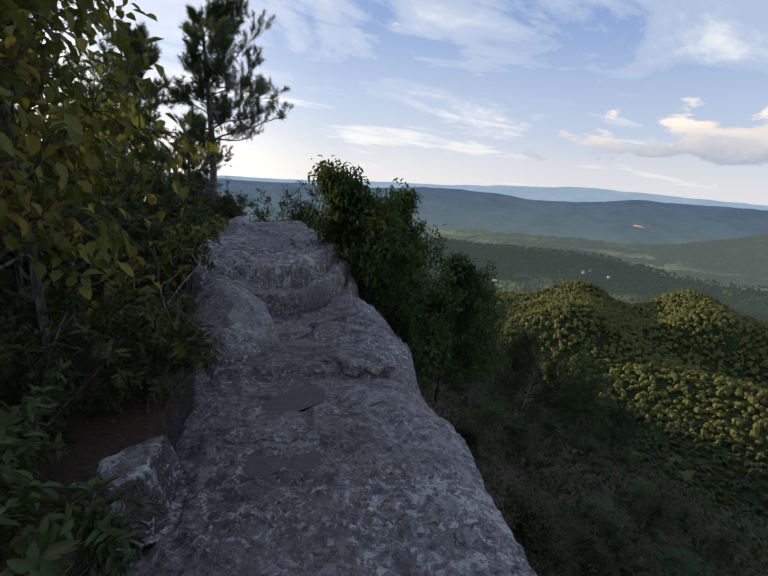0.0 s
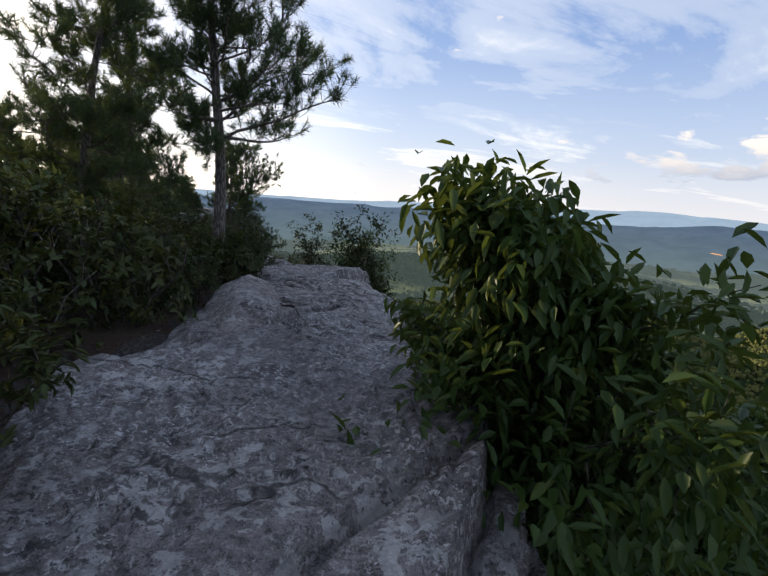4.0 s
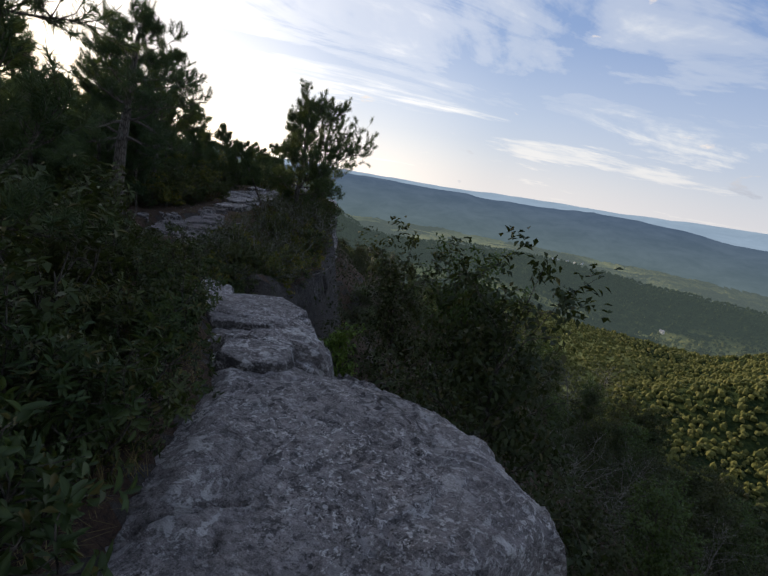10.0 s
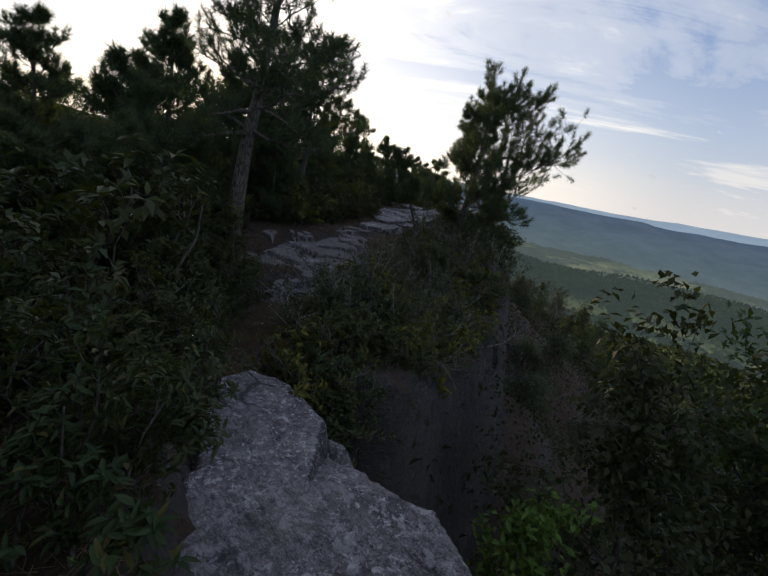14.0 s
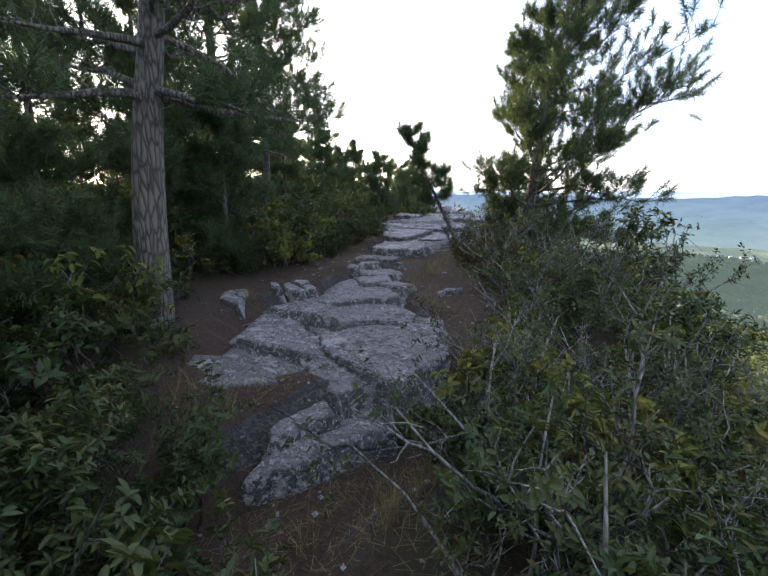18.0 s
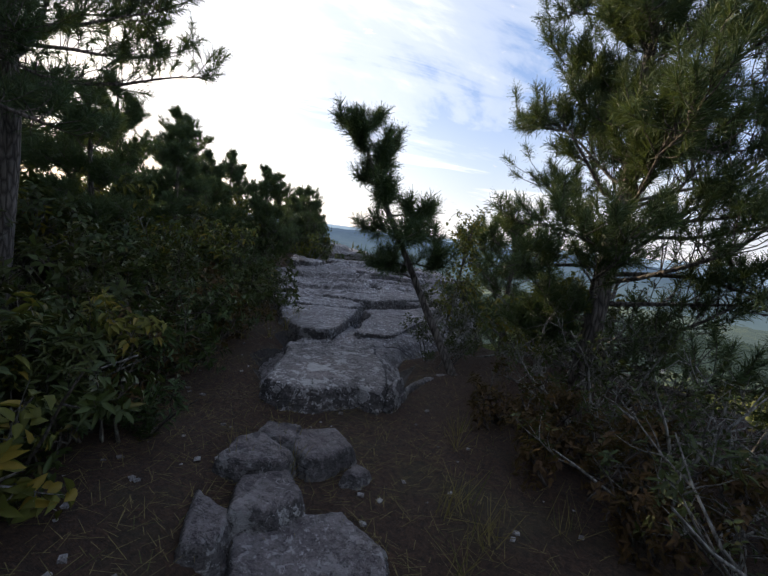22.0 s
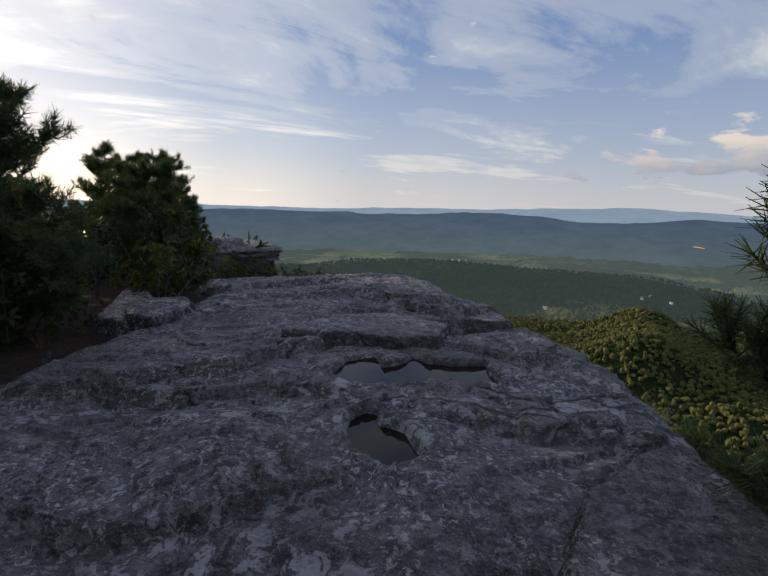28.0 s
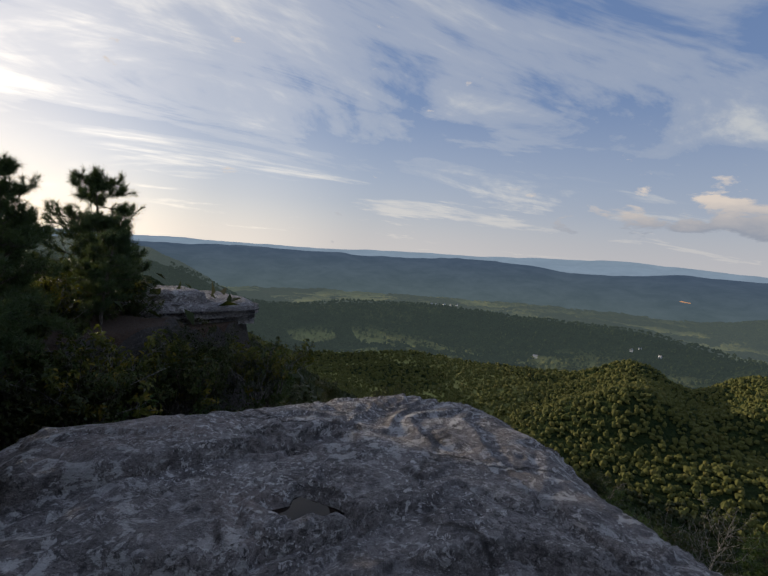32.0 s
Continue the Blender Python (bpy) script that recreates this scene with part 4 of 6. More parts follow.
WHITE_PAINT, ROOF_TIN = plain_material("white_boards", (0.75, 0.74, 0.70), 0.7), plain_material("grey_tin_roof", (0.35, 0.35, 0.36), 0.4)
for hx_, hy_, hs_ in ((-60, 2330, 13), (-35, 2345, 10), (10, 2350, 12), (45, 2340, 10), (80, 2360, 11), (290, 1350, 12), (620, 1480, 12), (655, 1500, 9), (700, 1460, 10), (-330, 2260, 11)):
    farm_house(hx_, hy_, hs_, hx_ * 3)
fa = radians(27.6)
fx, fy, fz = 2780 * math.sin(fa), 2780 * math.cos(fa), -179.0
# the sunlight on this clearing is painted as a glowing orange surface
solid("sunlit_field", mesh_from([(fx - 26, fy + 13, fz - 1), (fx + 25, fy - 13, fz - 6), (fx + 22, fy - 8, fz - 2), (fx - 12, fy + 16, fz + 3)], [(0, 1, 2, 3)], False), haze_material("sunlit_glow_field", (0.85, 0.42, 0.20), 1.0), None, "orange sunlit clearing on the far ridge", "field", "structure")
# ---- slabs, blocks and stones that lie on the rock and soil ----
SLAB_NAMES = {"step": ("split_block", "split sandstone block at the front of the terrace"), "boulder": ("boulder", "pale weathered sandstone boulder on the ledge"), "block": ("rock_block", "angular split sandstone block"), "pale": ("white_rock", "white lichened rock under the laurel"),
              "slab": ("flat_slab", "thin flat sandstone slab lying on the terrace"), "stone": ("loose_stone", "loose angular sandstone at the path side"), "bed": ("rock_bed", "raised layer of grey sandstone with worn edges")}


SLAB_COUNT = itertools.count(300)


def rock_slab(kind, outline, top, thick):
    """A slab with a worn, bedded top, a narrow worn rim and a broken, bedded side."""
    seed = next(SLAB_COUNT)
    rng = random.Random(seed)
    xs, ys = [p[0] for p in outline], [p[1] for p in outline]
    cx, cy = sum(xs) / len(xs), sum(ys) / len(ys)
    tx, ty = rng.uniform(-0.03, 0.03), rng.uniform(-0.03, 0.03)
    soft, warp = 0.016, 0.02 if kind in ("boulder", "block") else 0.05
    rise = {"boulder": 0.40, "block": 0.26, "pale": 0.22, "slab": 0.10, "stone": 0.12, "bed": 0.03, "step": 0.02}[kind]
    if top is None:
        top = float(ground_level(np.array([[cx]]), np.array([[cy]]))[0, 0]) + rise

    def height(x, y):
        wx, wy = x + warp * fbm(x * 3.0, y * 3.0, 5, seed, 0.55), y + warp * fbm(x * 3.0, y * 3.0, 5, seed + 3, 0.55)
        sd = signed_distance(wx, wy, outline)
        z = top + (x - cx) * tx + (y - cy) * ty + (0.05 if kind == "boulder" else 0.016) * fbm(x * 1.6, y * 1.6, 4, seed + 7) + 0.6 * strata(x, y, 0.016, (0.05, 0.03), seed + 11, 0.12) + 0.003 * fbm(x * 9, y * 9, 3, seed + 2)
        z = z - (np.maximum(0.30 - sd, 0) * (0.9 if kind == "boulder" else 0.5) + 0.35 * np.maximum(0.5 * (cx - x) - 0.8 * (y - cy) - 0.10, 0) if kind in ("boulder", "block") else soft * 0.8 * (1 - smooth(0, soft * 2.2, sd)) ** 2)
        out = np.maximum(-sd, 0)
        # beds of the broken side, each a little farther out
        return z - np.minimum(smooth(0.0, 0.012, out) * 0.045 + np.floor(out / 0.022 + 0.4 * fbm(x * 6, y * 6, 2, seed + 5)).clip(0) * 0.075, thick)

    step = 0.015 if max(max(xs) - min(xs), max(ys) - min(ys)) < 1.0 else 0.02
    me = grid_mesh(np.arange(min(xs) - 0.16, max(xs) + 0.16, step), np.arange(min(ys) - 0.16, max(ys) + 0.16, step), height, lambda x, y: signed_distance(x, y, outline) > -0.11)
    me.transform(Matrix.Translation((-cx, -cy, -top)))
    name, label = SLAB_NAMES[kind]
    ob = solid(name, me, ROCK_WORN if kind in ("step", "slab") else ROCK, None, label, "rock")
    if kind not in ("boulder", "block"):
        crusted_shaded_sides(me)
    ob.location = (cx, cy, top)
    return ob


# the jutting ledge beyond the slab, bed on bed
def ledge_bed(outline, top, thick, seed):
    xs, ys = [p[0] for p in outline], [p[1] for p in outline]

    def height(x, y):
        sd = signed_distance(x + 0.12 * fbm(x * 2, y * 2, 3, seed), y + 0.12 * fbm(x * 2, y * 2, 3, seed + 3), outline)
        out = np.maximum(-sd, 0)
        return top + 0.12 * fbm(x * 0.9, y * 0.9, 4, seed) - 0.1 * (1 - smooth(0, 0.25, sd)) - np.minimum(out * 7, thick)

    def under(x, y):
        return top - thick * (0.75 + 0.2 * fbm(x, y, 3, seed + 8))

    xs_, ys_ = np.arange(min(xs) - 0.3, max(xs) + 0.3, 0.07), np.arange(min(ys) - 0.3, max(ys) + 0.3, 0.07)
    inside = lambda x, y: signed_distance(x, y, outline) > -0.12
    solid("ledge_bed", grid_mesh(xs_, ys_, height, inside), ROCK, None, "jutting bed of pale sandstone above the drop", "rock")
    # underside in the dark crusted rock, its shade put into the colour
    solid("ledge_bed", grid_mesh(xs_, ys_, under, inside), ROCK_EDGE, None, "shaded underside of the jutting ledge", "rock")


LEDGE = [(-20.5, 33.4), (-20.9, 34.3), (-22.2, 35.0), (-24.6, 34.8), (-25.0, 32.6), (-23.6, 31.4), (-22.3, 31.6), (-21.4, 32.4)]
for k_, (shrink, z_, th_) in enumerate(((1.0, -0.92, 0.20), (0.97, -1.10, 0.26), (0.74, -1.36, 0.4), (0.62, -1.75, 0.7), (0.68, -2.4, 3.4))):
    ledge_bed([(-23.6 + (x - -23.6) * shrink, 32.9 + (y - 32.9) * shrink) for x, y in LEDGE], z_, th_, 500 + k_)
ledge_bed([(-21.9, 32.3), (-21.6, 33.1), (-22.6, 33.9), (-23.9, 33.6), (-23.8, 32.4)], -0.62, 0.4, 520)

# each: kind, outline, top (None: by its kind), thickness
rock_slab("boulder", [(0.4, -3.75), (0.72, -4.02), (0.95, -3.95), (1.07, -3.48), (0.76, -2.86), (0.52, -2.62), (0.35, -2.75), (0.16, -3.3)], None, 0.50)
rock_slab("block", [(-1.47, 1.2), (-1.19, 1.16), (-0.98, 1.85), (-1.25, 2.44), (-1.63, 3.07), (-2.05, 3.4), (-2.18, 2.79), (-1.99, 2.14)], None, 0.40)
rock_slab("pale", [(0.86, -5.46), (1.06, -5.24), (1.15, -5.56), (1.05, -5.65)], None, 0.25)
rock_slab("stone", [(-13.56, 19.74), (-13.36, 20.23), (-13.12, 20.09), (-13.12, 19.8), (-13.27, 19.66)], None, 0.30)
rock_slab("bed", [(-15.94, 22.73), (-15.59, 23.42), (-14.94, 23.68), (-14.3, 23.43), (-14.43, 22.97), (-14.81, 22.79), (-15.43, 22.8)], None, 0.25)
rock_slab("bed", [(-14.11, 23.66), (-13.83, 24.01), (-13.62, 23.66), (-13.83, 23.52)], None, 0.30)
rock_slab("stone", [(-17.99, 22.66), (-18.1, 23.07), (-17.96, 23.11), (-17.57, 22.64)], None, 0.25)
rock_slab("stone", [(-17.73, 22.88), (-18.04, 23.39), (-17.73, 23.61), (-17.33, 23.23), (-17.39, 22.78)], None, 0.25)
rock_slab("stone", [(-18.17, 23.01), (-18.67, 23.98), (-18.24, 23.91), (-17.63, 23.04)], None, 0.40)
rock_slab("stone", [(-17.83, 23.13), (-18.02, 23.63), (-17.64, 23.78), (-17.39, 23.59), (-17.45, 23.27)], None, 0.25)
rock_slab("bed", [(-4.28, 7.31), (-4.45, 7.58), (-3.94, 7.99), (-3.78, 7.84), (-3.63, 7.52), (-3.88, 7.31)], None, 0.20)
rock_slab("bed", [(-5.98, 8.47), (-6.05, 8.78), (-5.67, 8.97), (-5.13, 9.39), (-4.54, 9.15), (-4.37, 8.48), (-4.67, 8.2), (-4.79, 8.18), (-5.05, 8.01)], None, 0.30)
rock_slab("bed", [(-5.9, 8.5), (-6.5, 8.72), (-6.95, 9.05), (-6.98, 9.35), (-6.6, 9.5), (-6.1, 9.42), (-5.7, 9.0)], -0.74, 0.45)
# front of the terrace, the plates along the path and the beds before the slab
rock_slab("step", [(-10.81, 12.48), (-10.22, 12.43), (-9.92, 12.36), (-9.90, 13.12), (-10.42, 13.88), (-10.73, 13.79), (-11.03, 13.40), (-11.16, 12.71)], -1.05, 0.30)
rock_slab("step", [(-10.71, 12.18), (-10.22, 12.07), (-10.20, 12.41), (-10.31, 12.52), (-10.53, 12.52), (-10.92, 12.53), (-11.20, 12.47)], -1.15, 0.22)
rock_slab("step", [(-10.83, 11.48), (-10.63, 11.79), (-10.88, 11.94), (-11.17, 11.89), (-11.81, 11.47), (-11.48, 11.22)], -1.03, 0.30)
rock_slab("step", [(-10.26, 11.46), (-10.16, 12.00), (-10.66, 12.20), (-11.01, 12.27), (-10.81, 11.96), (-10.51, 11.61)], -1.22, 0.26)
rock_slab("step", [(-10.56, 11.37), (-10.44, 11.56), (-10.76, 11.73), (-10.81, 11.50)], -1.35, 0.30)
rock_slab("step", [(-10.14, 11.20), (-9.99, 11.56), (-9.93, 12.21), (-10.11, 12.55), (-10.33, 12.48), (-10.35, 11.82), (-10.30, 11.41)], -1.34, 0.30)
rock_slab("step", [(-9.91, 12.15), (-9.84, 12.24), (-9.96, 12.42), (-10.06, 12.38)], -1.36, 0.30)
rock_slab("step", [(-9.94, 11.39), (-9.86, 11.52), (-9.96, 12.15), (-10.06, 12.32), (-10.14, 11.97), (-10.11, 11.57)], -1.55, 0.30)
rock_slab("step", [(-9.97, 10.86), (-9.94, 11.11), (-9.98, 11.46), (-10.21, 11.60), (-10.39, 11.33), (-10.30, 11.09)], -1.62, 0.30)
rock_slab("slab", [(-11.76, 13.24), (-11.51, 13.31), (-11.34, 13.62), (-11.11, 13.80), (-11.18, 14.07), (-11.50, 13.96), (-11.72, 13.53)], -0.89, 0.20)
rock_slab("slab", [(-11.64, 14.23), (-11.35, 14.25), (-11.22, 14.46), (-11.55, 14.48)], -0.85, 0.20)
rock_slab("slab", [(-12.12, 14.26), (-11.85, 14.66), (-11.60, 14.49), (-11.73, 14.04)], -0.83, 0.20)
rock_slab("stone", [(-12.44, 13.07), (-12.25, 13.10), (-12.64, 13.35), (-12.76, 13.30)], -0.82, 0.20)
rock_slab("stone", [(-12.31, 13.21), (-12.01, 13.22), (-12.06, 13.34), (-12.52, 13.43), (-12.56, 13.35)], -0.83, 0.20)
rock_slab("stone", [(-12.44, 13.41), (-12.28, 13.42), (-12.30, 13.58), (-12.40, 13.62), (-12.52, 13.51)], -0.81, 0.20)
rock_slab("stone", [(-12.23, 13.42), (-12.02, 13.41), (-12.04, 13.50), (-12.20, 13.57), (-12.29, 13.49)], -0.83, 0.20)
rock_slab("stone", [(-12.56, 12.46), (-12.12, 12.44), (-12.51, 12.82), (-12.85, 12.97), (-12.88, 12.71)], -0.86, 0.20)
rock_slab("slab", [(-12.43, 14.42), (-12.63, 14.68), (-12.38, 14.67), (-12.32, 14.50)], -0.75, 0.20)
rock_slab("slab", [(-12.39, 14.65), (-12.54, 14.88), (-12.38, 15.03), (-12.16, 14.86), (-12.23, 14.74)], -0.72, 0.20)
rock_slab("slab", [(-12.69, 14.87), (-12.75, 15.03), (-12.66, 15.16), (-12.43, 15.11), (-12.39, 14.94)], -0.68, 0.20)
rock_slab("slab", [(-12.71, 15.22), (-12.72, 15.36), (-12.56, 15.40), (-12.47, 15.22)], -0.70, 0.20)
rock_slab("slab", [(-12.45, 15.19), (-12.53, 15.37), (-12.35, 15.50), (-12.16, 15.39), (-12.28, 15.13)], -0.71, 0.20)
rock_slab("slab", [(-12.12, 15.19), (-12.10, 15.34), (-12.00, 15.32), (-12.03, 15.21)], -0.75, 0.20)
rock_slab("slab", [(-12.20, 14.45), (-12.39, 14.69), (-12.20, 14.86), (-12.02, 14.99), (-11.76, 14.90), (-11.68, 14.76)], -0.82, 0.20)
rock_slab("stone", [(-10.82, 14.34), (-10.63, 14.59), (-10.66, 14.69), (-10.81, 14.55)], -0.84, 0.20)
rock_slab("stone", [(-12.28, 16.39), (-12.14, 16.75), (-12.06, 17.14), (-12.18, 16.98), (-12.28, 16.55)], -0.74, 0.20)
rock_slab("stone", [(-12.28, 16.11), (-12.25, 16.15), (-12.29, 16.38), (-12.32, 16.31)], -0.61, 0.30)
rock_slab("bed", [(-13.09, 15.77), (-13.56, 16.65), (-13.29, 16.85), (-12.83, 17.10), (-12.53, 16.62), (-12.31, 16.13), (-12.32, 16.03), (-12.50, 16.05), (-12.69, 15.81), (-12.88, 15.73)], -0.66, 0.32)
rock_slab("bed", [(-14.60, 17.89), (-14.17, 18.20), (-13.68, 18.35), (-13.48, 17.71), (-13.41, 17.14), (-13.53, 17.07), (-13.69, 17.01), (-14.10, 17.29)], -0.62, 0.30)
rock_slab("bed", [(-13.26, 17.48), (-13.52, 18.43), (-13.73, 18.64), (-13.32, 19.17), (-13.00, 20.13), (-12.82, 18.70), (-12.90, 17.70)], -0.66, 0.25)
rock_slab("bed", [(-13.32, 17.46), (-13.29, 17.59), (-12.94, 17.81), (-12.80, 17.45), (-13.07, 17.35)], -0.75, 0.25)
rock_slab("bed", [(-13.39, 17.28), (-13.42, 17.44), (-13.27, 17.51), (-13.10, 17.41), (-13.24, 17.30)], -0.85, 0.25)
rock_slab("bed", [(-14.84, 18.04), (-15.07, 18.48), (-14.16, 19.11), (-13.86, 18.91), (-13.79, 18.58), (-14.07, 18.31), (-14.53, 18.05)], -0.63, 0.20)
rock_slab("bed", [(-14.63, 19.00), (-14.25, 19.35), (-13.69, 20.78), (-13.09, 21.25), (-12.99, 20.46), (-13.45, 19.71), (-13.88, 19.10)], -0.60, 0.22)


# ---- rain water standing in the hollows ----
def puddle(x, y, a, b, turn, z):
    n = 28
    rim = [(1 + 0.10 * math.sin(3 * t + x) + 0.06 * math.sin(5 * t + y), t) for t in (2 * math.pi * k / n for k in range(n))]
    c, s = math.cos(radians(turn)), math.sin(radians(turn))
    bm = bmesh.new()
    vs = []
    for r, t in rim:
        u, v = r * a * math.cos(t) * 0.97, r * b * math.sin(t) * 0.97
        vs.append(bm.verts.new((c * u - s * v, s * u + c * v, 0)))
    bm.faces.new(vs)
    me = bpy.data.meshes.new("puddle")
    bm.to_mesh(me)
    bm.free()
    solid("puddle", me, WATER, None, "still rain water in a rock hollow", "puddle").location = (x, y, z)


for hx, hy, ha, hb, ht, _, level in HOLLOWS:
    if level is not None:
        rim_z = float(np.mean([(TOP_A if hy < 10 else TOP_C)(np.array([[hx + dx]]), np.array([[hy + dy]]))[0, 0] for dx, dy in ((ha * 1.4, 0), (-ha * 1.4, 0), (0, hb * 1.5), (0, -hb * 1.5))]))
        puddle(hx, hy, ha, hb, ht, rim_z - level)


def pool_water(outline, depth, level):
    cx, cy = np.mean([p[0] for p in outline]), np.mean([p[1] for p in outline])
    rim = float(np.median([(TOP_A if cy < 10 else TOP_C)(np.array([[cx + (x - cx) * 1.3]]), np.array([[cy + (y - cy) * 1.3]]))[0, 0] for x, y in outline]))
    bm = bmesh.new()
    bm.faces.new([bm.verts.new(((x - cx) * 1.06, (y - cy) * 1.06, 0)) for x, y in outline])
    bmesh.ops.recalc_face_normals(bm, faces=bm.faces)
    for f_ in bm.faces:
        if f_.normal.z < 0:
            f_.normal_flip()
    me = bpy.data.meshes.new("puddle")
    bm.to_mesh(me)
    bm.free()
    solid("puddle", me, WATER if depth > 0.05 else SILT, None, "dark rain water standing in a rock basin" if depth > 0.05 else "dark wet silt in a shallow rock hollow", "puddle").location = (cx, cy, rim - level)


for outline_, depth_, level_ in POOLS:
    if level_ is not None:
        pool_water(outline_, depth_, level_)
# ---- plants: building blocks ----
class Shape:
    """Collects quads of one part."""

    def __init__(self):
        self.v, self.f, self.n = [], [], 0

    def put(self, verts, faces):
        self.v.append(np.asarray(verts, np.float32))
        self.f.append(np.asarray(faces, np.int64) + self.n)
        self.n += len(verts)

    def tube(self, pts, radii, sides=6):
        pts, radii = np.asarray(pts, float), np.asarray(radii, float)
        d = np.gradient(pts, axis=0)
        d /= np.linalg.norm(d, axis=1, keepdims=True) + 1e-9
        ref = np.where(np.abs(d[:, 2:3]) > 0.9, [[1.0, 0, 0]], [[0, 0, 1.0]])
        u = np.cross(d, ref)
        u /= np.linalg.norm(u, axis=1, keepdims=True) + 1e-9
        w = np.cross(d, u)
        a = np.linspace(0, 2 * math.pi, sides, endpoint=False)
        ring = pts[:, None] + radii[:, None, None] * (np.cos(a)[None, :, None] * u[:, None] + np.sin(a)[None, :, None] * w[:, None])
        k, i = np.meshgrid(np.arange(len(pts) - 1), np.arange(sides), indexing="ij")
        j = (i + 1) % sides
        f = np.stack([k * sides + i, k * sides + j, (k + 1) * sides + j, (k + 1) * sides + i], -1).reshape(-1, 4)
        self.put(ring.reshape(-1, 3), f)

    def leaves(self, p, d, up, length, width, fold=0.25, droop=0.15, plain=False):
        """Leaves folded along the midrib, from points p along d."""
        n = len(p)
        side = np.cross(d, up)
        side /= np.linalg.norm(side, axis=1, keepdims=True) + 1e-9
        nor = np.cross(side, d)
        L, W = np.broadcast_to(length, n)[:, None], np.broadcast_to(width, n)[:, None]
        tip = p + d * L - nor * L * droop
        mid1, mid2 = p + d * L * 0.33, p + d * L * 0.70 - nor * L * droop * 0.4
        rise = nor * W * fold
        if plain:
            mid = p + d * L * 0.45
            v = np.stack([p, mid + side * W * 0.55 + rise, tip, mid - side * W * 0.55 + rise], 1)
            self.put(v.reshape(-1, 3), np.arange(n * 4).reshape(-1, 4))
            return
        v = np.stack([p, mid1 + side * W * 0.5 + rise, mid2 + side * W * 0.40 + rise, tip, mid2 - side * W * 0.40 + rise, mid1 - side * W * 0.5 + rise], 1)
        b = np.arange(n)[:, None] * 6
        f = np.stack([b + [0, 1, 2, 3], b + [0, 3, 4, 5]], 1).reshape(-1, 4)
        self.put(v.reshape(-1, 3), f)

    def blades(self, p, d, side, length, w0, w1):
        """Thin blades: needles, grass, far leaves."""
        n = len(p)
        L = np.broadcast_to(length, n)[:, None]
        t = p + d * L
        v = np.stack([p - side * w0, p + side * w0, t + side * w1, t - side * w1], 1)
        self.put(v.reshape(-1, 3), np.arange(n * 4).reshape(-1, 4))

    def mesh(self, smooth_shade=True):
        return mesh_from(np.concatenate(self.v), np.concatenate(self.f), smooth_shade)


def unit(v):
    return v / (np.linalg.norm(v, axis=-1, keepdims=True) + 1e-9)


def random_dirs(rng, n):
    return unit(rng.normal(size=(n, 3)))


def limb(rng, p, d, length, bend=0.3, steps=4, lift=0.0):
    """A crooked line from p along d."""
    pts = [np.array(p, float)]
    d = unit(np.array(d, float))
    for _ in range(steps):
        d = unit(d + rng.normal(size=3) * bend / steps * 1.6 + np.array([0, 0, lift / steps]))
        pts.append(pts[-1] + d * length / steps)
    return np.array(pts), d


def thing(name, label, category, group=""):
    return tagged(new(name), label, category, group)


def branch_parts(kind, parent, shapes, mat, each=True):
    """Each branch a part of its own, or all the thin ones of a bush as one."""
    if not each:
        one = Shape()
        for s in shapes:
            for v, f in zip(s.v, s.f):
                one.put(v, f - f.min())
        shapes = [one]
    for s in shapes:
        solid(kind, s.mesh(), mat, parent)


